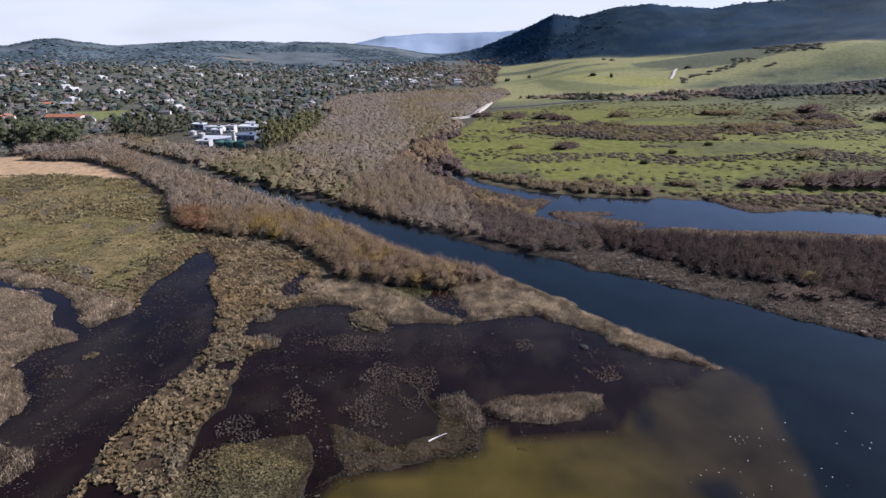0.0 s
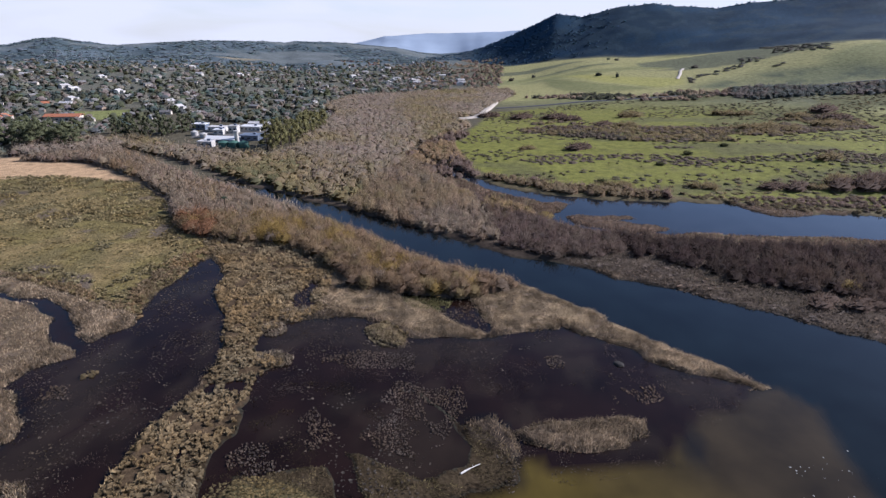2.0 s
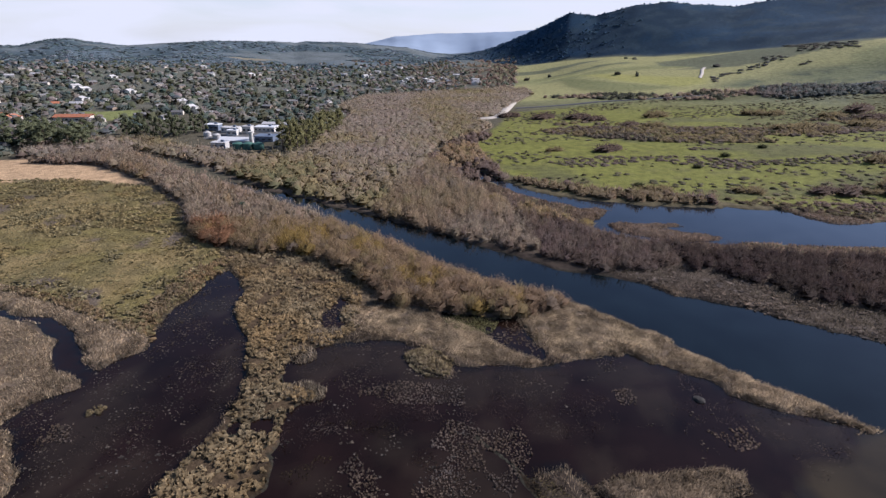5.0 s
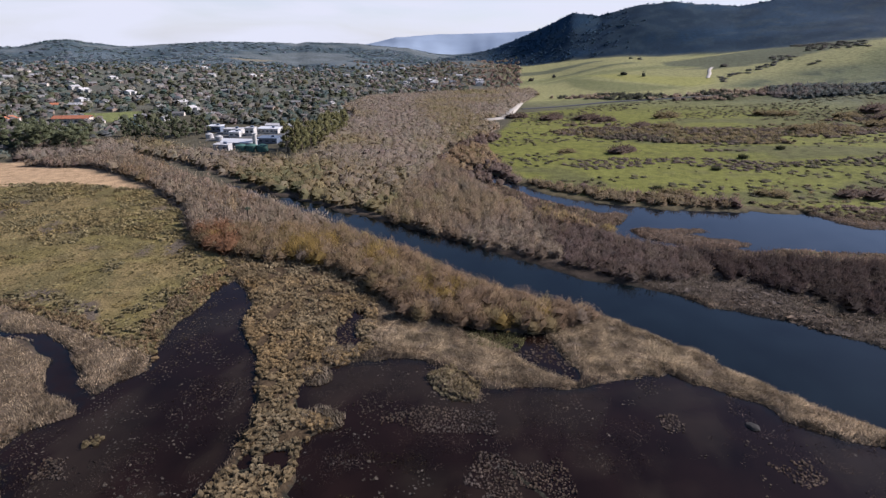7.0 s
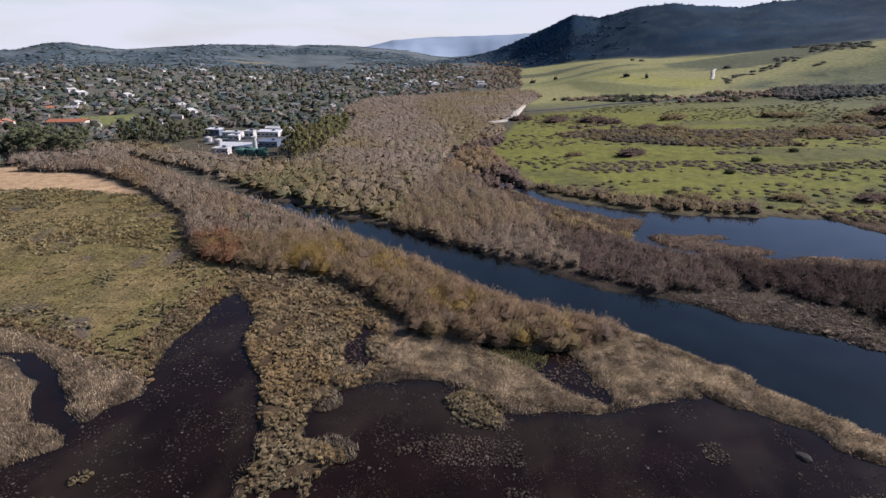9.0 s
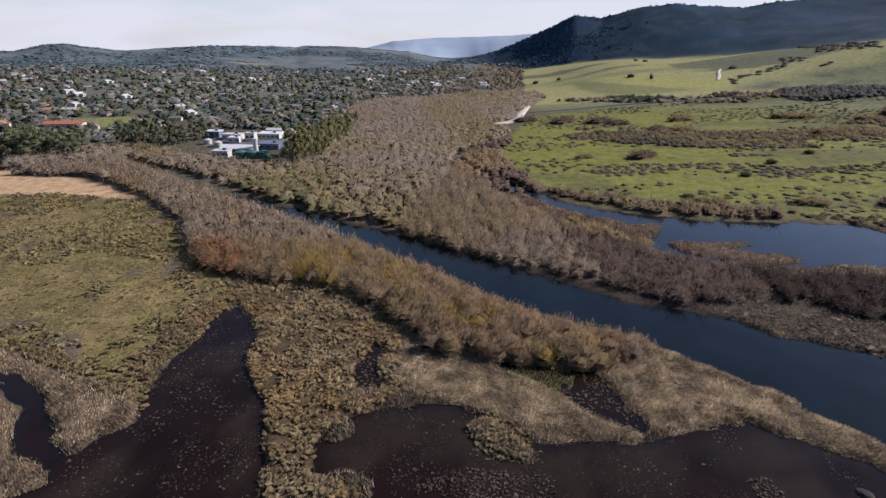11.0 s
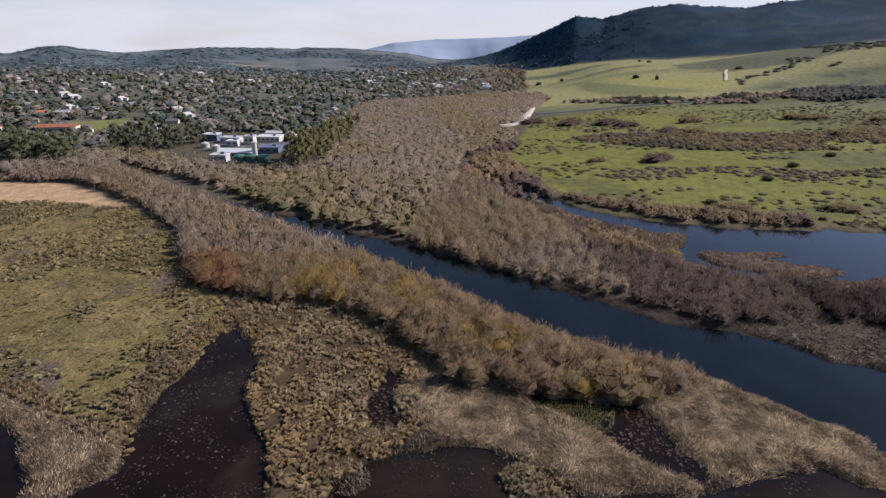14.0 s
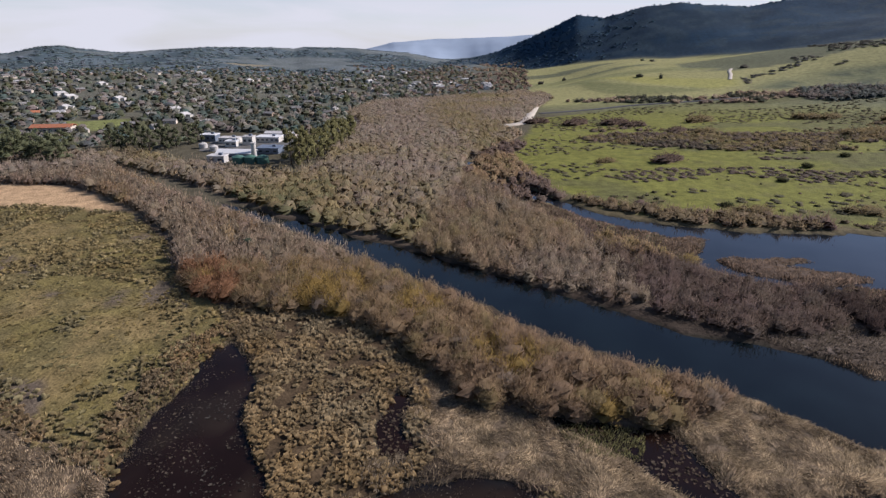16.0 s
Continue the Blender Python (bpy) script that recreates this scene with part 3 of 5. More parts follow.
def build_water():
    xs, ys = np.r_[np.arange(-320, -100, 10.0), np.arange(-100, 100, 2.0), np.arange(100, 141, 3.0), np.arange(146, 521, 12.0)], np.r_[np.arange(-300, -15, 15.0), np.arange(-15, 210, 3.0), np.arange(212, 431, 8.0)]
    X, Y = np.meshgrid(xs, ys, indexing="ij")
    x, y = X.ravel(), Y.ravel()
    wx, wy = warp(x, y)
    c = np.empty((len(x), 3))
    c[:] = (0.0045, 0.0075, 0.009)

    def lay(weight, colour):
        w = np.clip(weight, 0, 1)[..., None]
        c[:] = c * (1 - w) + np.array(colour) * w

    bar = smooth(inside(SHOAL, wx, wy), -1.5, 2)
    lay(bar, (0.030, 0.022, 0.011))
    lay(bar * (1 - smooth(x, 34, 60)), (0.066, 0.048, 0.010))
    lay(bar * (1 - smooth(x, 40, 70)) * smooth(value_noise(x, y, 10, 61, 3), 0.5, 0.68) * 0.55, (0.05, 0.036, 0.012))
    # a deep scour hole by the spit's tip
    lay((1 - smooth(np.hypot((x - 56 - 0.2 * (y - 74)) / 2.8, (y - 74) / 6.5), 0.45, 1.1)) * 0.85, (0.010, 0.009, 0.008))
    lay((1 - smooth(np.hypot((x - 60) / 5, (y - 56) / 4), 0.5, 1.1)) * 0.9, (0.008, 0.008, 0.008))
    for pool in (POOL_LEFT, COVE, POOL_MID, POND_SMALL, POND_GRASS, TUSSOCKS, MUD):
        lay(smooth(inside(pool, wx, wy), -1, 1), (0.0105, 0.0052, 0.0038))
    # drifts of drowned weed brown the still pools
    still = np.maximum(inside(POOL_LEFT, wx, wy), np.maximum(inside(POOL_MID, wx, wy), inside(MUD, wx, wy)))
    lay(smooth(still, 0, 3) * smooth(value_noise(x, y, 11, 62, 4), 0.44, 0.60) * 0.85, (0.022, 0.0150, 0.0100))
    lay(smooth(inside(LAGOON, wx, wy), -3, 1), (0.013, 0.015, 0.019))
    nx, ny = len(xs), len(ys)
    i, j = np.meshgrid(np.arange(nx - 1), np.arange(ny - 1), indexing="ij")
    q = np.stack([i * ny + j, (i + 1) * ny + j, (i + 1) * ny + j + 1, i * ny + j + 1], -1).reshape(-1, 4)
    cx, cy = x[q].mean(1), y[q].mean(1)
    some = (wet(cx, cy) > -14) | (inside(MUD, cx, cy) > -8) | (inside(TUSSOCKS, cx, cy) > -8)
    q, cx, cy = q[some], cx[some], cy[some]
    me = raw_mesh("water", np.c_[x, y, np.zeros(len(x))], q, WATER, c, flat=False)
    me.materials.append(POOL_WATER)
    still = np.full(len(q), -1e9)
    for pool in (POOL_LEFT, COVE, POOL_MID, POND_SMALL, POND_GRASS, TUSSOCKS, MUD):
        still = np.maximum(still, inside(pool, cx, cy))
    me.polygons.foreach_set("material_index", (still > 0).astype(np.int32))
    return tagged(new("water", me), "calm dark lagoon and river water over silt and sand", "water", kind="structure")


build_ground()
build_water()


# ---- things that grow ----


def disc(x, y, r):
    """A round plan outline."""
    return [(x + r * math.cos(k * 0.5236), y + r * math.sin(k * 0.5236)) for k in range(12)]


def scatter(poly, spacing, seed, margin=0.0, keep=None):
    """Uneven points over a plan polygon, about spacing apart."""
    g = np.random.default_rng(seed)
    p = np.array(poly, float)
    lo, hi = p.min(0) + min(0, margin), p.max(0) - min(0, margin)
    xs, ys = np.meshgrid(np.arange(lo[0], hi[0], spacing), np.arange(lo[1], hi[1], spacing))
    x = xs.ravel() + g.uniform(-0.5, 0.5, xs.size) * spacing
    y = ys.ravel() + g.uniform(-0.5, 0.5, xs.size) * spacing
    ok = inside(poly, x, y) > margin
    x, y = x[ok], y[ok]
    if keep is not None:
        ok = keep(x, y)
        x, y = x[ok], y[ok]
    return x, y


def crown_arrays(x, y, z, height, radius, colour, slivers, seed, upright=0.6, length=1.3, width=0.28, low=0.02, core=1.0):
    """Rounded crowns: a lumpy dome under a haze of fine sprays. Vertices, triangles, colours, normals."""
    g = np.random.default_rng(seed)
    n = len(x)
    rings, seg = ((0.0, 0.66), (0.34, 0.68), (0.58, 0.44)), 6
    a = np.arange(seg) / seg * 2 * np.pi
    dome = np.array([[f * np.cos(t + k * 0.5), f * np.sin(t + k * 0.5), h] for k, (h, f) in enumerate(rings) for t in a] + [[0, 0, 0.70]])
    dv = dome[None] * np.stack([radius, radius, height], -1)[:, None] * core * g.uniform(0.6, 1.12, (n, len(dome), 1))
    dv += np.stack([x, y, z], -1)[:, None]
    f = []
    for k in range(2):
        for i in range(seg):
            p, q = k * seg + i, k * seg + (i + 1) % seg
            f += [(p, q, q + seg), (p, q + seg, p + seg)]
    f += [(2 * seg + i, 2 * seg + (i + 1) % seg, 3 * seg) for i in range(seg)]
    df = np.array(f)[None] + (np.arange(n) * len(dome))[:, None, None]
    # domes coloured darker than the sprays, for shade inside the crown
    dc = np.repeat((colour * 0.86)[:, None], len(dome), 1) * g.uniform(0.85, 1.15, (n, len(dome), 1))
    # sprays spring from the dome and fan outwards and up
    m = slivers
    th, u = g.uniform(0, 2 * np.pi, (n, m)), g.uniform(low, 0.98, (n, m))
    ring = np.sqrt(1 - u**2) * (0.92 + 0.14 * np.sin(3 * th + g.uniform(0, 6.3, (n, 1))))
    depth = g.uniform(0.42, 1.0, (n, m)) * (0.86 + 0.2 * np.sin(5 * th + 4 * u + g.uniform(0, 6.3, (n, 1))))
    out = np.stack([np.cos(th) * ring, np.sin(th) * ring, u], -1)
    base = out * depth[..., None] * np.stack([radius, radius, height], -1)[:, None]
    lean = out * (1 - upright) * 0.9 + np.array((0, 0, upright)) + g.normal(0, 0.26, (n, m, 3))
    lean /= np.linalg.norm(lean, axis=-1, keepdims=True)
    ln = 0.95 * length * g.uniform(0.5, 1.35, (n, m, 1))
    side = np.cross(lean, g.normal(0, 1, (n, m, 3)))
    side /= np.linalg.norm(side, axis=-1, keepdims=True) + 1e-6
    side *= width * g.uniform(0.6, 1.3, (n, m, 1))
    o = np.stack([x, y, z], -1)[:, None]
    tri = np.stack([base - side * 0.5 + o, base + side * 0.5 + o, base + lean * ln + o], 2).reshape(-1, 3)
    tf = np.arange(n * m * 3).reshape(-1, 3) + dv.shape[0] * dv.shape[1]
    shade = g.uniform(0.72, 1.3, (n, m, 1))
    tc = np.repeat((colour[:, None] * shade).reshape(-1, 3), 3, 0)
    # soft shading: each spray takes the roundness of its crown
    mid = o + np.stack([np.zeros(n), np.zeros(n), height * 0.2], -1)[:, None]
    dn = (dv - mid) / np.stack([radius, radius, height * 0.8], -1)[:, None] * 0.55 + np.array((0, 0, 0.9))
    tn = 0.55 * out + g.normal(0, 0.3, (n, m, 3)) + np.array((0, 0, 0.8))
    tn = np.repeat(tn.reshape(-1, 3), 3, 0)
    vv, nn = np.concatenate([dv.reshape(-1, 3), tri]), np.concatenate([dn.reshape(-1, 3), tn])
    nn /= np.linalg.norm(nn, axis=1, keepdims=True) + 1e-9
    ff = np.concatenate([df.reshape(-1, 3), tf])
    face = np.cross(vv[ff[:, 1]] - vv[ff[:, 0]], vv[ff[:, 2]] - vv[ff[:, 0]])
    wrong = (face * nn[ff[:, 0]]).sum(1) < 0
    ff[wrong] = ff[wrong][:, ::-1]
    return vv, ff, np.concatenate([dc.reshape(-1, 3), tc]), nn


def colours(n, palette, weights, seed, spread=0.12):
    g = np.random.default_rng(seed)
    k = g.choice(len(palette), n, p=np.array(weights) / sum(weights))
    return np.array(palette)[k] * g.uniform(1 - spread, 1 + spread, (n, 1)) * g.uniform(1 - spread / 3, 1 + spread / 3, (n, 3))


GREY_TWIG, TAN_TWIG, OLIVE_TWIG, GOLD_TWIG, RUST_TWIG, PLUM_TWIG = (0.335, 0.258, 0.18), (0.335, 0.238, 0.138), (0.285, 0.215, 0.108), (0.36, 0.25, 0.085), (0.33, 0.18, 0.098), (0.205, 0.15, 0.118)


def stand(name, label, poly, spacing, height, radius, palette, weights, slivers, seed, keep=None, margin=1.0, **kw):
    """A wood of many crowns that nobody could count: one object."""
    x, y = scatter(poly, spacing, seed, margin, keep)
    g = np.random.default_rng(seed + 1)
    n = len(x)
    h = g.uniform(*height, n) * (0.8 + 0.4 * value_noise(x, y, 30, seed))
    # kinds of tree stand together in drifts
    drift = 0.5 + 1.5 * (value_noise(x, y, 45, seed + 7, 2) - 0.5)
    cum = np.cumsum(weights) / sum(weights)
    pick = np.searchsorted(cum, np.clip(0.7 * drift + 0.3 * g.uniform(0, 1, n), 0, 0.999))
    col = np.array(palette)[pick] * g.uniform(0.85, 1.15, (n, 1)) * g.uniform(0.96, 1.04, (n, 3))
    v, f, c, no = crown_arrays(x, y, ground_z(x, y) - 0.1, h, g.uniform(*radius, n), col, slivers, seed + 3, **kw)
    return tagged(new(name, raw_mesh(name, v, f, FOLIAGE, c, normals=no)), label, "trees", kind="stuff")
def dry(x, y):
    return wet(x, y) < -1.0


def stuff(name, arrays, mat, label, category):
    v, f, c, *no = arrays
    return tagged(new(name, raw_mesh(name, v, f, mat, c, normals=no[0] if no else None)), label, category, kind="stuff")


# far and middle woods
stand("river_woods", "bare winter willows and cottonwoods, grey-brown, along the river", WOODS, 4.0, (4.8, 7.2), (3.3, 5.6), [(0.265, 0.21, 0.155), (0.36, 0.29, 0.222), (0.335, 0.27, 0.19), (0.335, 0.265, 0.16), (0.31, 0.25, 0.13), (0.24, 0.22, 0.115)], [2, 5, 4, 3, 3, 2], 60, 101, dry, length=1.4, width=0.24, upright=0.55, core=0.88)
# plum twigs, coloured darker still to stand in for lens vignetting
stand("willow_thicket", "leafless plum-brown willow thicket between river and lagoon", THICKET, 2.9, (2.4, 4.4), (2.2, 3.8), [(0.072, 0.053, 0.046), (0.09, 0.066, 0.053), (0.115, 0.083, 0.06)], [5, 2, 1], 210, 111, lambda x, y: (wet(x, y) < 0.1) & (inside(STRIP, x, y) < -0.5) & (x > 84) & (x < 215), length=1.15, width=0.12, margin=-1.5, core=0.8)
stand("upper_thicket", "tan-brown leafless willow thicket along the far river bank", THICKET, 2.9, (3.0, 5.4), (2.3, 4.0), [(0.33, 0.26, 0.20), (0.30, 0.235, 0.17), (0.31, 0.235, 0.15), (0.29, 0.225, 0.125)], [2, 4, 4, 1.5], 220, 115, lambda x, y: (wet(x, y) < 0.1) & (inside(STRIP, x, y) < -0.5) & (x + 8 * (value_noise(x, y, 12, 118) - 0.5) <= 42), length=1.25, width=0.13, core=0.8, margin=-1.5)
stand("brown_thicket", "dull brown leafless willow thicket before the lagoon", THICKET, 2.9, (2.6, 4.6), (2.4, 4.0), [(0.175, 0.128, 0.108), (0.155, 0.116, 0.094), (0.19, 0.142, 0.10)], [3, 4, 2], 220, 117, lambda x, y: (wet(x, y) < 0.1) & (inside(STRIP, x, y) < -0.5) & (x + 8 * (value_noise(x, y, 12, 118) - 0.5) > 42) & (x <= 84), length=1.2, width=0.13, core=0.8, margin=-1.5)
stand("bank_willows", "grey-tan leafless willows lining the upper river bank", CLUMP, 3.1, (4.6, 7.2), (2.5, 4.2), [TAN_TWIG, GREY_TWIG, OLIVE_TWIG], [4, 5, 1], 160, 121, lambda x, y: dry(x, y) & (y > 203.5), length=1.25, width=0.2, core=0.85)


# single willows of the near clump
def willow(seed, height, radius, colour):
    """A leafless willow: several leaning stems and a crown of fine sprays."""
    g = np.random.default_rng(seed)
    base = new("willow")
    tops = [(math.cos(k * 1.05) * radius * g.uniform(0.3, 0.6), math.sin(k * 1.05) * radius * g.uniform(0.3, 0.6), height * g.uniform(0.55, 0.8)) for k in range(6)]
    part("trunk", stems(tops), BARK, base)
    one = np.zeros(1)
    v, f, c, no = crown_arrays(one, one, one - 0.1, np.array([height]), np.array([radius]), np.array([colour]), 760, seed + 1, length=1.25, width=0.11, low=0.0, upright=0.6)
    mesh_part("crown", raw_mesh("crown", v, f, FOLIAGE, c, normals=no), base)
    return base


WILLOWS = {}
for k, (kind, col, lab) in enumerate([("tan", TAN_TWIG, "leafless willow with dense tan twigs on the river bank"), ("olive", OLIVE_TWIG, "willow with olive-brown twigs and a few last leaves"), ("gold", GOLD_TWIG, "willow with golden-yellow winter twigs"), ("grey", (0.28, 0.215, 0.155), "leafless willow with pale grey-brown twigs"), ("rust", RUST_TWIG, "willow with rust-red winter twigs at the marsh edge"), ("brown", (0.285, 0.198, 0.125), "leafless tan willow, browned to stand in for lens darkening")]):
    WILLOWS[kind] = [tagged(willow(200 + 10 * k + j, 6.2 + 0.7 * j, 3.3 + 0.4 * j, tuple(0.98 * c for c in col)), lab, "tree", "willows of the near clump") for j in range(2)]
spots = scatter(CLUMP, 2.75, 131, 0.2, lambda x, y: (wet(x, y) < 0.0) & (y <= 203.5))
g = np.random.default_rng(5)
gz = ground_z(*spots)
gold_at = [(-30.9, 184.7, 9), (3.9, 153.5, 6), (29.3, 140, 2.5), (-11.5, 175.9, 6)]
used = set()
for x, y, zz in zip(*spots, gz):
    kind = g.choice(["tan", "olive", "grey", "gold"], p=[0.62, 0.28, 0.09, 0.01])
    # the river end is browned, putting the lens's edge darkening into colour
    if g.random() < 0.6 * min(1, max(0, (x + 22) / 30)):
        kind = "brown"
    if math.hypot(x + 64.2, y - 192.1) < 12 and g.random() < 0.8:
        kind = "rust"
    elif any(math.hypot(x - a, y - b) < c for a, b, c in gold_at) and g.random() < 0.6:
        kind = "gold"
    src = WILLOWS[kind][int(g.integers(2))]
    edge = float(inside(CLUMP, np.array([x]), np.array([y]))[0])
    s = g.uniform(0.78, 1.1) * (0.76 + 0.24 * min(1, max(0, edge / 5)))
    m = pose(x, y, zz, 0, 0, g.uniform(0, 360)) @ Matrix.Diagonal((s * 1.1, s * 1.1, s * 0.8, 1))
    if src.name in used:
        ob = copy_thing(src, m)
    else:
        used.add(src.name)
        ob = src
    ob.matrix_basis = m


# reeds, tussocks and sedge
def blades(x, y, z, length, width, colour, seed, lean=0.5):
    """Reed blades combed by wind in drifting directions: one thin triangle each."""
    g = np.random.default_rng(seed)
    n = len(x)
    a = value_noise(x, y, 7, seed % 50, 2) * 14 + g.normal(0, 0.6, n)
    t = np.stack([np.cos(a) * lean, np.sin(a) * lean, np.ones(n)], -1) + g.normal(0, 0.22, (n, 3))
    t /= np.linalg.norm(t, axis=1, keepdims=True)
    t *= (length * g.uniform(0.6, 1.3, n))[:, None]
    b = g.uniform(0, 6.28, n)
    s = np.stack([np.cos(b), np.sin(b), np.zeros(n)], -1) * (width * g.uniform(0.6, 1.3, n))[:, None] / 2
    o = np.stack([x, y, z - 0.05], -1)
    v = np.stack([o - s, o + s, o + t], 1).reshape(-1, 3)
    c = np.repeat(colour * g.uniform(0.7, 1.3, (n, 1)), 3, 0)
    # blades catch the light softly, as a thatch does
    no = np.repeat(np.array((0, 0, 1.0)) + g.normal(0, 0.45, (n, 3)) + 0.25 * t, 3, 0)
    no /= np.linalg.norm(no, axis=1, keepdims=True)
    f = np.arange(3 * n).reshape(-1, 3)
    wrong = (np.cross(v[1::3] - v[0::3], v[2::3] - v[0::3]) * no[0::3]).sum(1) < 0
    f[wrong] = f[wrong][:, ::-1]
    return v, f, c, no


def reed_bed(name, label, polys, spacing, length, seed, colour=(0.25, 0.20, 0.13), width=0.22, keep=None, lean=0.6, floor=-0.12):
    xs, ys = zip(*[scatter(p, spacing, seed + k, -1.8, keep) for k, p in enumerate(polys)])
    x, y = np.concatenate(xs), np.concatenate(ys)
    z = ground_z(x, y)
    ok = (z > floor) & (value_noise(x, y, 1.7, seed + 6, 2) > 0.27)
    x, y, z = x[ok], y[ok], np.maximum(z[ok], -0.05)
    strand = value_noise(x * 0.3 + 0.9 * y, 0.45 * x - 0.15 * y, 0.55, seed + 4, 2)
    tone = 0.36 + 0.5 * value_noise(x, y, 6, seed, 3) + 0.95 * strand * value_noise(x, y, 3, seed + 8, 2) + 0.15 * strand
    hue = value_noise(x, y, 14, seed + 3, 2)[:, None]
    c = (np.array(colour) * (1 - 0.25 * hue) + np.array((0.0, 0.008, -0.004)) * hue) * tone[:, None]
    ln = length * (0.4 + 0.6 * value_noise(x, y, 5, seed + 9, 2) + 0.6 * value_noise(x, y, 1.7, seed + 6, 2))
    return stuff(name, blades(x, y, z, ln, np.full(len(x), width), c, seed, lean), FOLIAGE, label, "reeds")


def lumps(x, y, z, radius, height, colour, seed, fuzz=5):
    """Tussocks: low uneven domes with a fuzz of short blades."""
    g = np.random.default_rng(seed)
    n, seg = len(x), 5
    a = np.arange(seg) / seg * 2 * np.pi
    shape = np.array([[np.cos(t), np.sin(t), 0] for t in a] + [[0.72 * np.cos(t + 0.5), 0.72 * np.sin(t + 0.5), 0.72] for t in a] + [[0, 0, 1.0]])
    v = shape[None] * np.stack([radius * g.uniform(0.6, 1.5, n), radius * g.uniform(0.6, 1.5, n), height], -1)[:, None] * g.uniform(0.55, 1.3, (n, len(shape), 1))
    spin = g.uniform(0, 3.14, n)[:, None]
    v[..., 0], v[..., 1] = v[..., 0] * np.cos(spin) - v[..., 1] * np.sin(spin), v[..., 0] * np.sin(spin) + v[..., 1] * np.cos(spin)
    v += np.stack([x, y, z - 0.08], -1)[:, None]
    f = []
    for s in range(seg):
        s2 = (s + 1) % seg
        f += [(s, s2, seg + s2), (s, seg + s2, seg + s), (seg + s, seg + s2, 2 * seg)]
    df = np.array(f)[None] + (np.arange(n) * len(shape))[:, None, None]
    dc = np.repeat((colour * g.uniform(0.8, 1.1, (n, 1)))[:, None], len(shape), 1)
    fx = np.repeat(x, fuzz) + g.normal(0, 0.5, n * fuzz) * np.repeat(radius, fuzz)
    fy = np.repeat(y, fuzz) + g.normal(0, 0.5, n * fuzz) * np.repeat(radius, fuzz)
    fz = np.repeat(z + height * 0.55, fuzz)
    bv, bf, bc, bn = blades(fx, fy, fz, np.repeat(height * 0.9, fuzz), np.repeat(radius * 0.3, fuzz), np.repeat(colour, fuzz, 0) * 1.25, seed + 1, 0.5)
    dn = shape[None] * (0.7, 0.7, 0.7) + np.array((0, 0, 0.85)) + g.normal(0, 0.25, (n, len(shape), 3))
    dn = dn.reshape(-1, 3) / np.linalg.norm(dn.reshape(-1, 3), axis=1, keepdims=True)
    return np.concatenate([v.reshape(-1, 3), bv]), np.concatenate([df.reshape(-1, 3), bf + n * len(shape)]), np.concatenate([dc.reshape(-1, 3), bc]), np.concatenate([dn, bn])


def tussock_bed(name, label, polys, spacing, radius, height, colour, seed, keep=None, spread=0.2, fuzz=5, floor=-0.25):
    xs, ys = zip(*[scatter(p, spacing, seed + k, -0.5, keep) for k, p in enumerate(polys)])
    x, y = np.concatenate(xs), np.concatenate(ys)
    z = ground_z(x, y)
    ok = z > floor
    x, y, z = x[ok], y[ok], np.maximum(z[ok], -0.05)
    g = np.random.default_rng(seed + 5)
    c = np.array(colour) * g.uniform(1 - spread, 1 + spread, (len(x), 1)) * (0.45 + 0.5 * value_noise(x, y, 11, seed, 3) + 0.6 * value_noise(x, y, 2.0, seed + 1, 2))[:, None]
    hue = (value_noise(x, y, 9, seed + 2, 3) - 0.5)[:, None]
    c *= 1 + hue * np.array((0.22, 0.0, -0.35))
    return stuff(name, lumps(x, y, z, g.uniform(*radius, len(x)), g.uniform(*height, len(x)), c, seed, fuzz), FOLIAGE, label, "marsh plants")


reed_bed("reed_bed", "dry tan reeds combed flat along the pool edge", [REED_CENTRE, REED_SPIT], 0.16, 0.8, 301, (0.41, 0.31, 0.198), 0.13, lambda x, y: inside(CLUMP, x, y) < 0.5, 2.2)
reed_bed("reed_rim", "pale straw-coloured reeds round the left pool", [REED_RIM, REED_LEFT, ISLET_LOW], 0.25, 0.62, 311, (0.54, 0.41, 0.265), 0.15)
reed_bed("isle_reeds", "grey-tan reed islet in shallow water", [ISLE], 0.22, 0.7, 321, (0.29, 0.22, 0.15), 0.15)
reed_bed("strip_reeds", "matted grey-tan reeds along the far bank", [STRIP], 0.36, 0.7, 331, (0.13, 0.102, 0.08), 0.25, lambda x, y: y > 40)
reed_bed("lagoon_reeds", "low red-brown reeds along the lagoon edge", [[(87.1, 185.9), (102.3, 182.6), (120.8, 177.6), (140.7, 172.7), (161.7, 170.5), (196.4, 164.4), (309.6, 119.3), (311.7, 107.2), (197.7, 153.2), (162.7, 160.4), (141.5, 163.6), (121.6, 167.7), (102.9, 172.8), (84.5, 178.6)], [(84.5, 178.6), (68.3, 187.1), (57.9, 201.9), (45.6, 219.6), (35.4, 240.3), (38.2, 264.8), (47.2, 249.5), (60.3, 231.8), (73.5, 217.7), (76.5, 198.2)]], 0.5, 0.9, 351, (0.24, 0.165, 0.125), 0.4)
reed_bed("mud_isle_reeds", "flattened brown reeds on a mud bank in the lagoon", [MUD_ISLE, MUD_SPIT, SHORE_ISLE, SHORE_ISLET], 0.4, 0.5, 341, (0.19, 0.132, 0.095), 0.3)
tussock_bed("marsh_tussocks", "olive-brown pickleweed tussocks between the pools", [TUSSOCKS], 0.68, (0.28, 0.75), (0.3, 0.75), (0.29, 0.212, 0.112), 401, lambda x, y: value_noise(x, y, 2.2, 71, 4) > 0.40, fuzz=5, floor=-0.02)
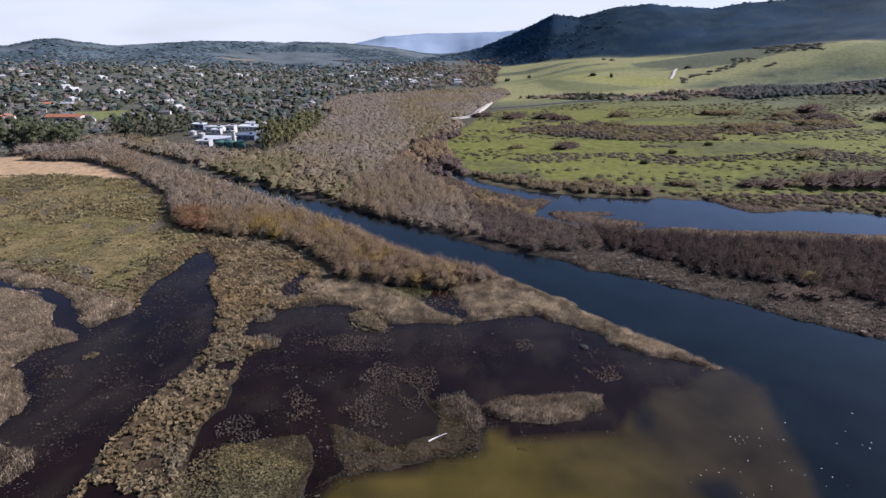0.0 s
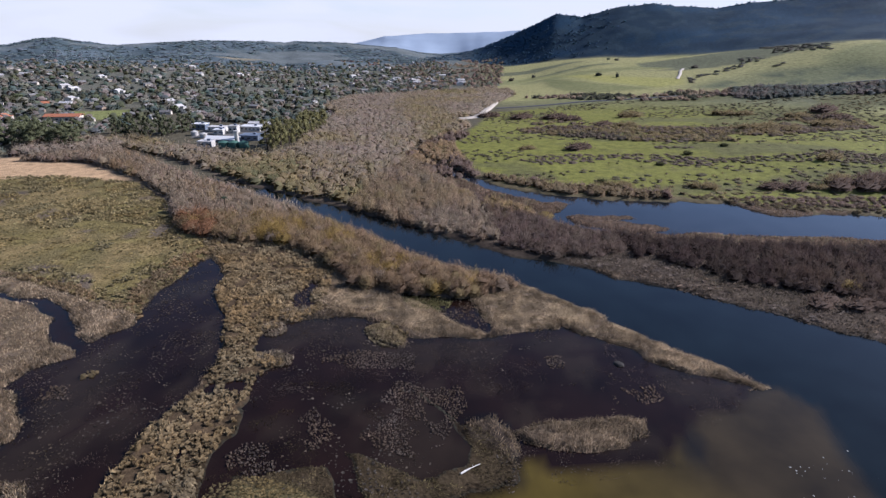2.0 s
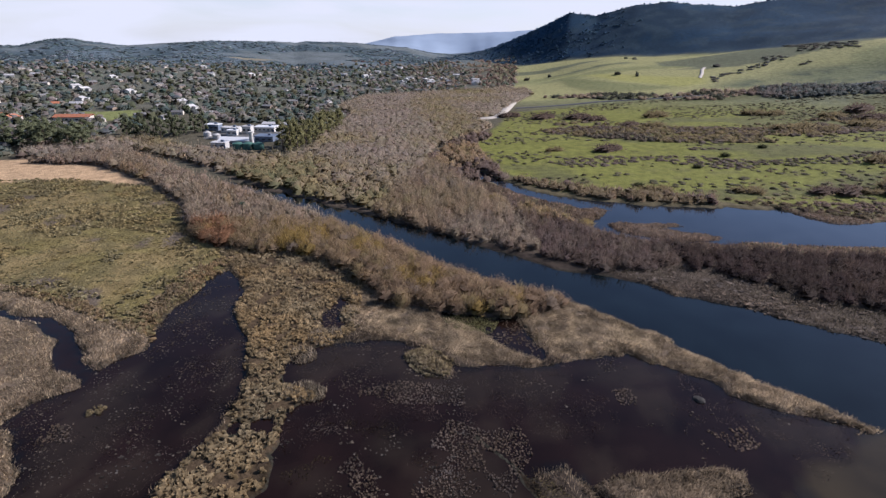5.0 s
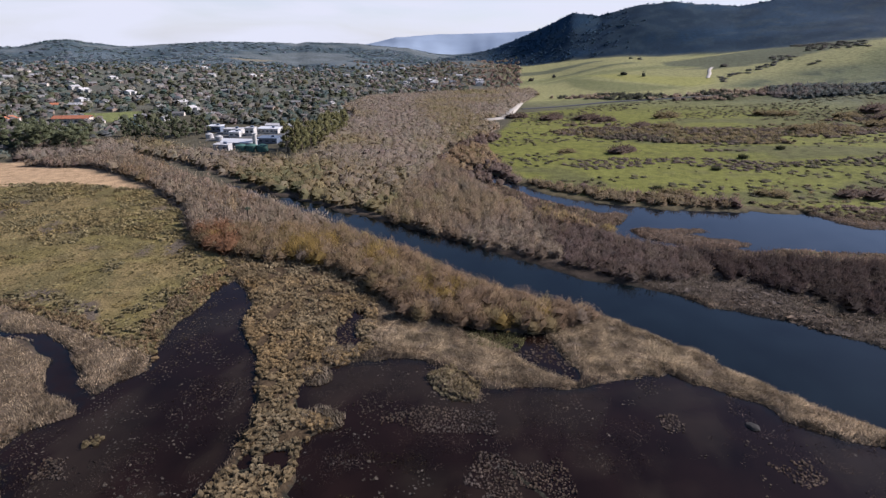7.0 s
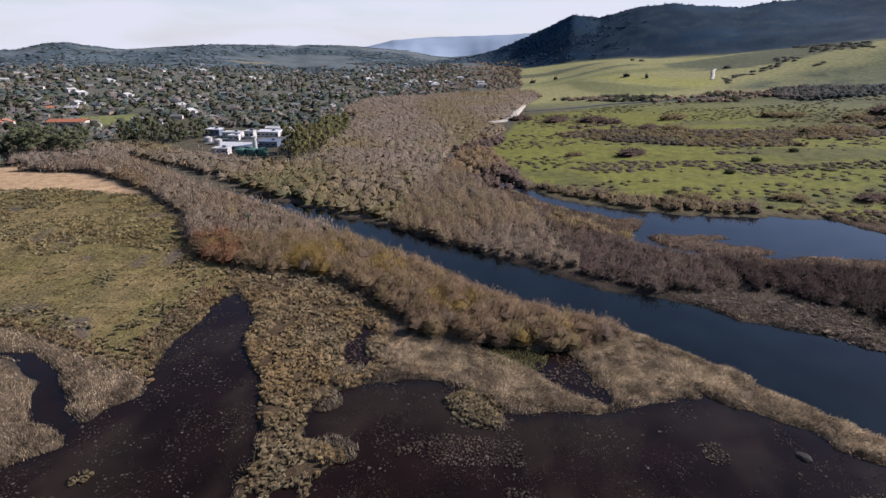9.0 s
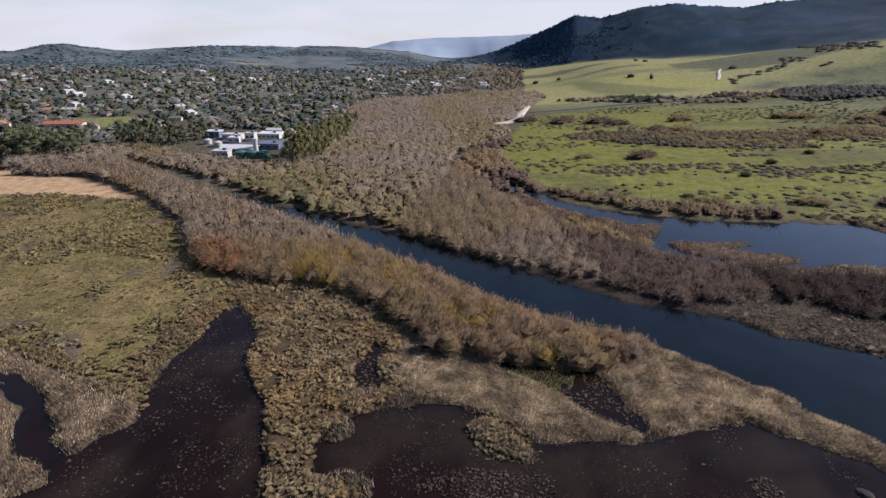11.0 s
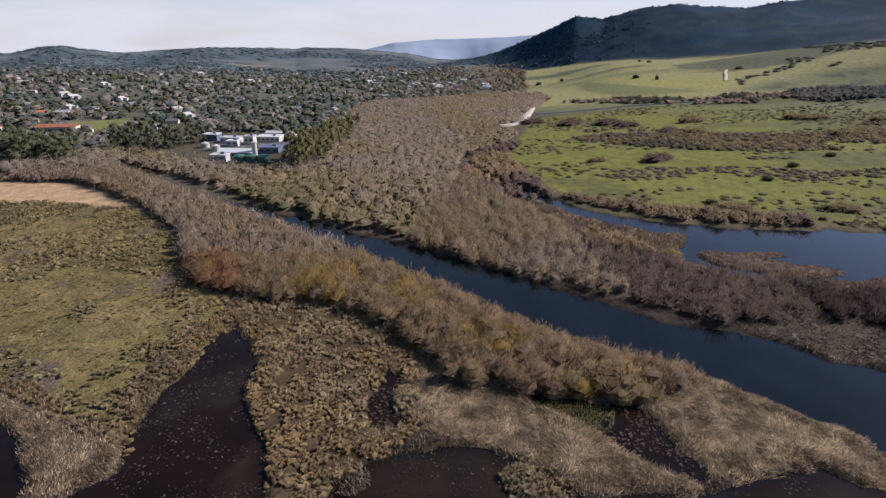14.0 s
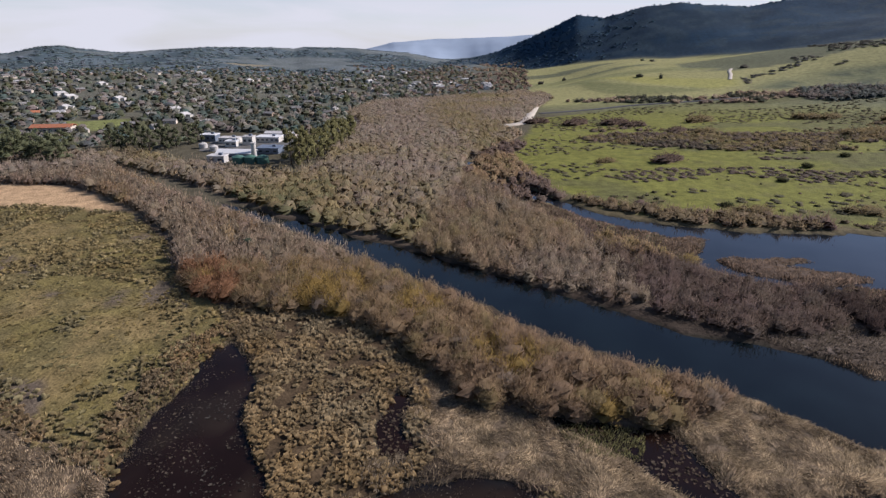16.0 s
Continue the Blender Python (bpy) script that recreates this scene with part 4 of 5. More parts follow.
tussock_bed("strip_tussocks", "matted grey-brown sedge tussocks on the river bank", [STRIP], 1.5, (0.35, 1.0), (0.2, 0.5), (0.17, 0.132, 0.10), 405, lambda x, y: (y > 40) & (value_noise(x, y, 5, 92, 2) > 0.42), spread=0.45, fuzz=4)
tussock_bed("islet_tussocks", "round olive tussock islet in the dark pool", [ISLET, [(-57.2, 106.1), (-55.3, 106.2), (-55.3, 104.3), (-57.2, 104.3)]], 0.6, (0.3, 0.5), (0.3, 0.6), (0.22, 0.17, 0.09), 411, floor=-1.5)
tussock_bed("plain_tussocks", "scattered dark olive tussocks over the flat green marsh", [MARSH], 1.1, (0.32, 0.85), (0.3, 0.8), (0.275, 0.218, 0.105), 421, lambda x, y: (inside(REED_RIM, x, y) < 0) & (value_noise(x, y, 24, 72, 3) + 0.45 * (smooth(-inside(MARSH, x, y), -22, 0)) > 0.52) & (value_noise(x, y, 4, 73, 2) > 0.45), fuzz=2)
tussock_bed("marsh_mat", "low olive hummocks of pickleweed all over the flat marsh", [MARSH], 1.3, (0.3, 0.95), (0.08, 0.24), (0.225, 0.178, 0.076), 425, lambda x, y: (inside(REED_RIM, x, y) < 0) & (value_noise(x, y, 6, 96, 3) > 0.36), spread=0.3, fuzz=1)
SEDGE = [[(-61.9, 101.3), (-57.2, 101.5), (-56.3, 97.9), (-61.9, 97.6)], [(38.4, 103.6), (41.4, 103.8), (41.5, 100), (38.5, 99.9)], [(50.9, 91), (59, 91.4), (59.2, 87.5), (53.1, 86.3)], [(-1.6, 82), (3.2, 85.9), (5.1, 88.9), (2.2, 91.5), (6, 97.3), (11.9, 93.9), (17.8, 95.1), (18, 88.5), (15.1, 84.6), (12.3, 78.8), (6.4, 76.6), (1.4, 79.2)], [(-13.4, 85.2), (-10.5, 90), (-7.5, 85.5), (-6.5, 81.7), (-9.4, 79.7), (-11.4, 82.5)], [(-23, 79.1), (-20.1, 83), (-16.2, 79.4), (-15.2, 75.7), (-18.1, 74.6), (-22, 76.3)], [(-10.7, 106.7), (-3, 109.8), (9.7, 106.8), (8.8, 102.1), (-2.9, 103.4)]]
tussock_bed("sedge_tussocks", "pale grey-brown sedge tufts standing in dark mud", SEDGE, 0.52, (0.12, 0.3), (0.2, 0.42), (0.14, 0.108, 0.084), 431, lambda x, y: value_noise(x, y, 4, 74, 2) > 0.38, floor=-1.5)
tussock_bed("pool_tufts", "sparse drowned tufts showing above the dark pools", [POOL_LEFT, POOL_MID, MUD], 0.68, (0.07, 0.34), (0.13, 0.26), (0.088, 0.072, 0.056), 441, lambda x, y: (value_noise(x, y, 20, 75, 3) > 0.40) & (value_noise(x, y, 4, 76, 3) > 0.50) & ((x < 10) | (value_noise(x, y, 8, 78, 2) > 0.62)), floor=-1.5, fuzz=1, spread=0.75)
tussock_bed("pond_tufts", "brown mud tufts in the narrow pond between reed beds", [POND_GRASS, POND_SMALL], 0.75, (0.2, 0.45), (0.15, 0.35), (0.12, 0.088, 0.06), 471, lambda x, y: value_noise(x, y, 3.5, 77, 2) > 0.45, floor=-1.5, fuzz=4)
tussock_bed("green_tussocks", "yellow-green pickleweed patch on the mud", [GREEN_PATCH], 0.5, (0.22, 0.4), (0.15, 0.3), (0.21, 0.165, 0.08), 451, fuzz=4)
reed_bed("bright_sedge", "bright green sedge in the shaded pond", [[(10, 134.3), (13.9, 134.5), (19.8, 132.1), (17.9, 128.4), (12.1, 129.9)]], 0.22, 0.6, 461, (0.20, 0.185, 0.085), 0.16, floor=-2)

reed_bed("pool_weed", "drowned brown weed just under the pool surface", [POOL_LEFT, POOL_MID], 0.3, 0.35, 485, (0.10, 0.071, 0.062), 0.24, lambda x, y: (value_noise(x, y, 14, 86, 3) > 0.44) & (value_noise(x, y, 3, 87, 2) > 0.42), 1.5, -3)
reed_bed("mat_weed", "olive-brown weed mat lying over a low mud bank", MATS, 0.26, 0.35, 483, (0.15, 0.115, 0.062), 0.26, lambda x, y: value_noise(x, y, 4, 90, 3) > 0.4, 1.4, -0.02)
reed_bed("mud_weed", "low dark brown weed matted over the mud", [MUD], 0.3, 0.35, 481, (0.062, 0.042, 0.028), 0.28, lambda x, y: value_noise(x, y, 6, 89, 3) > 0.48, 1.2, -0.6)
reed_bed("shore_reeds", "short tan reeds fringing the pools", [[(-75.5, 69.4), (92.8, 76.4), (73.4, 146.3), (-9.5, 163.1), (-37.3, 182.5), (-73.3, 179.8)]], 0.33, 0.8, 491, (0.27, 0.20, 0.138), 0.15, lambda x, y: (wet(x, y) > -3.5) & (inside(TUSSOCKS, x, y) < 0) & (inside(MUD, x, y) < 0) & (inside(CLUMP, x, y) < 0) & (inside(MARSH, x, y) < 0))

reed_bed("reed_islets", "small round pale reed tufts at the pool edge", [disc(-22.3, 120.6, 1.2), disc(-18.5, 128.1, 2.2), disc(-21.3, 108, 1.5), disc(-18.4, 107.2, 0.6)], 0.2, 0.9, 495, (0.38, 0.30, 0.215), 0.16, None, 0.5, -2)
tussock_bed("rim_tussocks", "tall tan tussocks along the marsh edge of the pool", [MARSH], 0.75, (0.3, 0.7), (0.35, 0.8), (0.25, 0.18, 0.10), 498, lambda x, y: (inside(REED_RIM, x, y) < 0) & (wet(x, y) > -8) & (value_noise(x, y, 4, 79, 2) > 0.4), fuzz=6)

# scrub of the meadow and the lagoon shore
BAND_FAR = [(113.3, 428.1), (140.9, 435.6), (170.3, 452.4), (192, 417.1), (230.5, 393.8), (284.9, 405.1), (362.6, 429.9), (392.1, 419.1), (365.3, 365.8), (303.2, 351.3), (229.2, 327.8), (186.7, 334.5), (154.4, 348.2), (127.6, 363.8), (102, 393.7)]
BAND_NEAR = [(124.3, 323.4), (174.4, 326.5), (219.8, 309), (263.7, 299.6), (293.8, 269.7), (277.4, 254.4), (215.3, 277.5), (167.3, 276.5), (138.5, 295.9), (92.3, 284.7), (70, 296.6), (104.8, 312.9)]
SHORE = [(32.7, 316.8), (53.7, 269.6), (84.2, 248.9), (117.2, 236.8), (136.7, 230), (130.5, 220), (105.2, 224.7), (80.2, 235.2), (58.1, 256.3), (40.8, 292)]
SHORE_LOW = [(160.4, 226), (240.4, 214.5), (227.9, 197.3), (195.8, 205.8), (173.1, 212)]
FIELD_ROW = [(160.2, 612.7), (229.2, 603.9), (281.7, 568.8), (332.5, 585.4), (349.7, 566.4), (380.9, 567.3), (347.7, 515), (305, 528.8), (269.2, 540.7), (207, 571.1)]
DARK_ROW = [(373.5, 564.9), (418.5, 578), (455.1, 537.7), (548.7, 517.3), (539.5, 457.9), (428.9, 498.7), (369.9, 500.3), (350.5, 520.9)]
scrubby = lambda s, k: (lambda x, y: (value_noise(x * 0.6, y, s, 81, 3) > k) & dry(x, y))  # noqa: E731
stand("meadow_scrub", "low dark brown scrub in bands across the meadow", BAND_FAR, 3.9, (0.8, 2.6), (2.0, 4.2), [(0.19, 0.148, 0.115), (0.24, 0.19, 0.10), (0.15, 0.125, 0.092)], [3, 2, 3], 60, 501, scrubby(26, 0.43), width=0.4, length=0.9)
stand("meadow_scrub_near", "low grey-brown scrub patches in wet meadow grass", BAND_NEAR, 3.8, (0.5, 1.3), (1.8, 3.4), [(0.175, 0.138, 0.105), (0.15, 0.128, 0.085)], [3, 3], 30, 511, scrubby(20, 0.50), width=0.35, length=0.6)
stand("shore_scrub", "brown willow scrub along the lagoon shore", SHORE, 2.9, (2.2, 4.4), (2.3, 4.0), [(0.21, 0.155, 0.122), (0.24, 0.185, 0.11), (0.26, 0.195, 0.13)], [4, 3, 2], 70, 521, lambda x, y: wet(x, y) < 0.4)
stand("stream_willows", "plum-brown willows crowding the narrow head of the lagoon", [(43.9, 259.8), (54.7, 269.7), (51, 307.8), (52.8, 350), (68.9, 385.4), (48.1, 385.4), (31.7, 348.9), (16.9, 308.2), (27, 270.1)], 3.6, (3, 5.5), (2.4, 3.6), [PLUM_TWIG, TAN_TWIG, OLIVE_TWIG], [4, 3, 2], 70, 526, lambda x, y: wet(x, y) < -0.3, length=1.2, width=0.32)
stand("low_shore_scrub", "low tawny scrub on the lagoon shore", SHORE_LOW, 3.0, (0.6, 1.5), (1.4, 2.6), [PLUM_TWIG, OLIVE_TWIG], [3, 3], 60, 531, lambda x, y: wet(x, y) < 0.2, length=0.7)
stand("waterline_scrub", "dark brown scrub fringing the far lagoon shore", [(138.6, 231), (163.9, 221), (212.6, 207.1), (315.4, 165.3), (321.5, 151.8), (218, 190.1), (204.3, 197.4), (178.6, 199.9), (154.3, 214.9), (139.4, 221.6)], 3.2, (0.7, 1.7), (1.5, 2.8), [(0.12, 0.09, 0.068), (0.16, 0.125, 0.075)], [3, 2], 50, 536, lambda x, y: (wet(x, y) < 0.3) & (value_noise(x, y, 10, 88, 2) > 0.36), length=0.7)
stand("isle_scrub", "tan and yellow willow scrub on a low lagoon islet", BUSH_ISLE, 3.4, (2, 3.6), (2.0, 2.8), [TAN_TWIG, OLIVE_TWIG, GOLD_TWIG], [3, 3, 1], 110, 541)
stand("field_hedge", "row of dark shrubs and bare trees across the fields", FIELD_ROW, 6, (2.2, 4.5), (3.2, 5.5), [PLUM_TWIG, GREY_TWIG, (0.10, 0.10, 0.07)], [3, 2, 3], 50, 551, scrubby(50, 0.34), width=0.7, length=1.3)
stand("dark_hedge", "dark evergreen scrub under the green knoll", DARK_ROW, 5.5, (3, 6), (3.5, 6), [(0.125, 0.135, 0.12), (0.17, 0.15, 0.128)], [3, 3], 45, 561, scrubby(60, 0.22), width=0.8, length=1.4)
HILL_SCRUB = [[(477.6, 693.2), (483.7, 733.3), (505, 731.4), (508, 696.9)], [(483, 654.3), (504.1, 664.1), (507.6, 649.1), (491, 642.8)], [(590.9, 848.3), (597.6, 696.7), (574.3, 670.7), (530.4, 717.3)], [(354.8, 593.4), (377.4, 656.6), (388.1, 654.6), (375.4, 593.6)], [(377.4, 656.6), (484.6, 704.4), (493.5, 690.4), (388.8, 647.4)]]
for poly in HILL_SCRUB:
    stand("hill_scrub", "dark low scrub in a fold of the green hillside", poly, 9, (1.2, 2.6), (4, 7), [(0.12, 0.12, 0.105), (0.15, 0.14, 0.115)], [1, 1], 30, 591, scrubby(60, 0.3), width=0.8, length=1.2)
stand("meadow_brush", "low brown brush in long patches over the meadow", MEADOW, 5.4, (0.35, 1.3), (1.4, 3.6), [(0.17, 0.148, 0.085), (0.145, 0.13, 0.075), (0.21, 0.178, 0.09)], [3, 3, 2], 12, 581, lambda x, y: (value_noise(x * 0.4, y, 26, 84, 3) > 0.56 - 0.07 * smooth(x, 150, 350)) & dry(x, y), length=0.6, width=0.45)
tuft = lambda x, y: (value_noise(x * 0.5, y, 30, 82, 3) > 0.52) & (value_noise(x, y, 9, 83, 2) > 0.5) & dry(x, y)  # noqa: E731
stand("meadow_tufts", "small dark rush tufts dotted over the green meadow", MEADOW, 8.5, (0.3, 0.9), (0.6, 1.8), [(0.09, 0.085, 0.045), PLUM_TWIG, OLIVE_TWIG], [3, 2, 2], 14, 571, tuft, length=0.6)


def bush(seed, height, radius, colour):
    base = new("bush")
    part("stem", stems([(math.cos(k * 1.26) * radius * 0.4, math.sin(k * 1.26) * radius * 0.4, height * 0.6) for k in range(5)], 0.12), BARK, base)
    g = np.random.default_rng(seed)
    n = 4
    bx, by = g.uniform(-0.45, 0.45, n) * radius, g.uniform(-0.3, 0.3, n) * radius
    v, f, c, no = crown_arrays(bx, by, np.zeros(n) - 0.1, height * g.uniform(0.75, 1, n), radius * g.uniform(0.5, 0.65, n), np.tile(colour, (n, 1)), 190, seed, length=1.1, width=0.2, low=0.0)
    mesh_part("crown", raw_mesh("crown", v, f, FOLIAGE, c, normals=no), base)
    return base


BUSHES = [tagged(bush(601, 4.2, 5.5, (0.22, 0.172, 0.088)), "rounded olive-brown willow bush in green meadow", "bush", "meadow bushes"),
          tagged(bush(602, 4.6, 6.5, (0.15, 0.108, 0.082)), "broad leafless plum-brown willow bush in the meadow", "bush", "meadow bushes"),
          tagged(bush(603, 3.0, 3.6, (0.07, 0.075, 0.035)), "small dark green bush on the meadow", "bush", "meadow bushes"),
          tagged(bush(604, 2.6, 3.2, (0.28, 0.21, 0.085)), "yellow-twigged bush at the lagoon edge", "bush", "meadow bushes")]
BUSH_SPOTS = [(0, 155.1, 237.7, 1.0), (1, 187.2, 235.3, 1.0), (1, 197.9, 232.7, 1.1), (0, 208.7, 230.1, 0.8), (1, 218.8, 231.6, 1.4), (1, 230.5, 228.7, 1.5), (1, 241.8, 226.3, 1.5), (1, 253.3, 222, 1.5), (1, 264.9, 215.9, 1.6), (0, 225.0, 238.0, 1.3), (1, 238.5, 236.0, 1.5), (1, 259.0, 229.0, 1.6), (1, 276.5, 211.5, 1.6), (0, 270.5, 224.0, 1.4), (1, 124, 326.1, 1.3), (0, 218.3, 455.5, 1.7), (1, 150.8, 458.3, 1.6), (1, 122.9, 462.6, 1.6), (0, 94.2, 327.4, 0.8), (2, 111.2, 250.6, 0.7), (0, 114.8, 241.7, 1.0), (0, 299.1, 448.6, 1.5), (0, 315.9, 445.4, 1.3), (1, 377.6, 436.9, 2.0), (0, 287.3, 374.4, 1.5), (1, 98.7, 478.5, 1.4), (1, 159.7, 445.5, 1.4), (0, 271.2, 370.9, 1.5), (0, 295.3, 361.2, 1.4), (0, 333.5, 375.6, 1.8), (3, 68.6, 199.3, 0.9), (3, 41.4, 229.3, 1.1), (3, 136.1, 128.7, 0.9), (1, 119.9, 122.1, 0.75), (1, 129.5, 119.7, 0.8), (1, 362.2, 405.1, 1.8), (0, 345.3, 421.5, 1.5), (1, 409.3, 394.9, 1.8), (1, 252.3, 233.4, 1.2), (0, 249.6, 272.8, 1.2), (2, 183.8, 301.8, 0.8), (2, 156.8, 282, 0.7), (2, 215.1, 316.2, 0.8), (2, 252, 361, 1.0), (0, 191.9, 402.8, 1.2), (1, 174.7, 411.2, 1.2)]
first = set()
bz = ground_z(np.array([b[1] for b in BUSH_SPOTS], float), np.array([b[2] for b in BUSH_SPOTS], float))
for (k, x, y, s), zz in zip(BUSH_SPOTS, bz):
    m = pose(x, y, zz, 0, 0, (x * 37 + y * 11) % 50 - 25) @ Matrix.Diagonal((s * 1.75, s * 1.2, s * 0.95, 1))
    ob = BUSHES[k] if k not in first else copy_thing(BUSHES[k], m)
    first.add(k)
    ob.matrix_basis = m

# ---- town trees, hill woods ----
def polar_scatter(az0, az1, r0, r1, count, seed, keep=None):
    g = np.random.default_rng(seed)
    a = np.radians(g.uniform(az0, az1, count) - 0.9)
    # more trees a square metre nearby
    r = np.interp(r0 * (r1 / r0) ** g.uniform(0, 1, count), SURVEY, RANGE)
    x, y = HX + r * np.sin(a), HY + r * np.cos(a)
    if keep is not None:
        ok = keep(x, y)
        x, y = x[ok], y[ok]
    return x, y


PLANT_YARD = [(-133.3, 349.7), (-76.4, 329.8), (-56.5, 326.4), (-61.2, 387.8), (-65, 462.4), (-133, 460.2), (-146.2, 408.6)]
OAK, PINE, GREY_OAK = (0.17, 0.18, 0.13), (0.13, 0.155, 0.135), (0.29, 0.26, 0.215)


def town_ok(x, y):
    return (inside(WOODS, x, y) < -4) & (inside(PLANT_YARD, x, y) < 0) & (inside(SCHOOL_FIELD, x, y) < 0) & (inside(SAND, x, y) < -3) & (inside(CLUMP, x, y) < -2) & (inside(MARSH, x, y) < -5) & (inside(MEADOW, x, y) < -3)


def trees_at(name, label, xy, height, radius, palette, weights, slivers, seed, **kw):
    x, y = xy
    g = np.random.default_rng(seed)
    n = len(x)
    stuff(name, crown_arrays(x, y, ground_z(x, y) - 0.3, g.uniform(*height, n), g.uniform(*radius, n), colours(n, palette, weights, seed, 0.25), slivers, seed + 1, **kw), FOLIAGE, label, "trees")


def gaps(x, y):
    return town_ok(x, y) & (value_noise(x, y, 55, 91, 3) > 0.34)


def on_hill(x, y):
    r, az = survey(x, y)
    foot = np.interp(az, [4, 9, 12, 15, 18, 22, 30, 40, 50], [2000, 1880, 1780, 1660, 1550, 1460, 1350, 1300, 1200])
    return r > foot + 60 * (value_noise(x, y, 90, 92) - 0.4)


def crest_range(x, y):
    """Fitted range of the steep hill's crest on a place's bearing."""
    az = survey(x, y)[1]
    return np.interp(az, [4, 9, 12, 15, 18, 22, 30, 40, 50], [2000, 1880, 1780, 1660, 1550, 1460, 1350, 1300, 1200]) + np.interp(az, [4, 18, 40], [250, 500, 620])


def ridge_wood(x, y):
    r, az = survey(x, y)
    return ((value_noise(x, y, 150, 41, 3) < 0.54) | (r > 2600)) & ~((np.abs(az + 11.5) < 2.4) & (np.abs(r - 1880) < 70))


trees_at("town_trees", "dark oaks, pines and grey bare trees among the houses", polar_scatter(-42, 9, 430, 1750, 5000, 701, gaps), (4, 9), (3.4, 7.2), [OAK, PINE, GREY_OAK, (0.13, 0.13, 0.08)], [4, 4, 3, 2], 13, 702, length=1.5, width=0.8)
# haze is put into the bluish colours of the ridge and crest trees
trees_at("ridge_forest", "pine forest on the ridge beyond the town, coloured blue-grey for haze", polar_scatter(-44, 8, 1500, 2760, 5600, 711, ridge_wood), (1.4, 3.4), (5, 11), [(0.18, 0.22, 0.225), (0.22, 0.255, 0.255), (0.15, 0.185, 0.19)], [3, 2, 2], 4, 712, length=2.2, width=2.0)
trees_at("crest_trees", "ragged line of oaks along the hill's crest, tinted blue for haze", polar_scatter(6, 56, 1500, 2350, 5000, 725, lambda x, y: (np.abs(survey(x, y)[0] - crest_range(x, y)) < 16) | (on_hill(x, y) & (survey(x, y)[1] < 10 + 20 * value_noise(x, y, 14, 97, 2)))), (2.2, 5), (2.5, 5), [(0.052, 0.095, 0.14)], [1], 10, 726, length=1.4, width=0.9)
trees_at("field_trees", "scattered dark oaks on the green hillside fields", polar_scatter(13, 48, 760, 1400, 22, 731, lambda x, y: value_noise(x, y, 120, 94, 3) > 0.60), (4, 8), (4, 9), [OAK, (0.09, 0.09, 0.07)], [1, 1], 26, 732, length=1.6, width=0.9)
trees_at("valley_trees", "bare grey valley trees beyond the river woods", polar_scatter(-3, 14, 900, 1900, 1500, 741, lambda x, y: (inside(WOODS, x, y) < -2) & (value_noise(x, y, 60, 95, 3) > 0.5 - 0.02 * (survey(x, y)[1] - 6))), (3.5, 6.5), (3.5, 6), [GREY_TWIG, PLUM_TWIG, OAK], [4, 2, 1], 20, 742, length=1.6, width=0.8)


# distant mountains, their haze put into a pale blue base colour
def far_range():
    az = np.radians(np.linspace(-5, 21, 90))
    el = np.interp(np.degrees(az), [-5.0, -1.8, 1.2, 5.6, 10, 14.1, 21], [-1.5, -0.98, -0.25, 0.11, 0.26, 0.55, 1.05])
    rows, v = 8, []
    for k in range(rows):
        t = k / (rows - 1)
        r = 2650 + 650 * t
        x, y = HX + r * np.sin(az), HY + r * np.cos(az)
        h = -60 + (EYE + 3300 * np.tan(np.radians(el)) + 60) * t + (value_noise(x, y, 400, 55, 4) - 0.5) * 110 * np.sin(np.pi * t) + (value_noise(x, y, 60, 56, 2) - 0.5) * 5
        v.append(np.c_[x, y, h])
    v = np.concatenate(v)
    n = len(az)
    i, j = np.meshgrid(np.arange(rows - 1), np.arange(n - 1), indexing="ij")
    q = np.stack([i * n + j, i * n + j + 1, (i + 1) * n + j + 1, (i + 1) * n + j], -1).reshape(-1, 4)[:, ::-1]
    m = plain("hazed_mountain", (0.27, 0.33, 0.41), 1.0, 0.12, 0.006)
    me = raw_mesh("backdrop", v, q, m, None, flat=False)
    tagged(new("backdrop", me), "mountains far up the valley, coloured pale blue for haze", "mountains", kind="structure")


far_range()


# ---- roads and levee ----
def ribbon(name, line, width, mat, label, lift=0.12):
    p = np.array(line, float)
    t = np.linspace(0, len(p) - 1, 6 * len(p))
    x, y = np.interp(t, range(len(p)), p[:, 0]), np.interp(t, range(len(p)), p[:, 1])
    dx, dy = np.gradient(x), np.gradient(y)
    k = np.hypot(dx, dy)
    nx, ny = -dy / k * width / 2, dx / k * width / 2
    z = ground_z(x, y) + lift
    top = np.stack([np.c_[x - nx, y - ny, z], np.c_[x + nx, y + ny, z], np.c_[x - nx * 1.2, y - ny * 1.2, z - 0.8], np.c_[x + nx * 1.2, y + ny * 1.2, z - 0.8]], 1).reshape(-1, 3)
    q = []
    for i in range(len(x) - 1):
        a, b = 4 * i, 4 * (i + 1)
        q += [(a, b, b + 1, a + 1), (a + 2, b + 2, b, a), (a + 1, b + 1, b + 3, a + 3)]
    me = raw_mesh(name, top, np.array(q), mat)
    return tagged(new(name, me), label, "road", kind="structure")


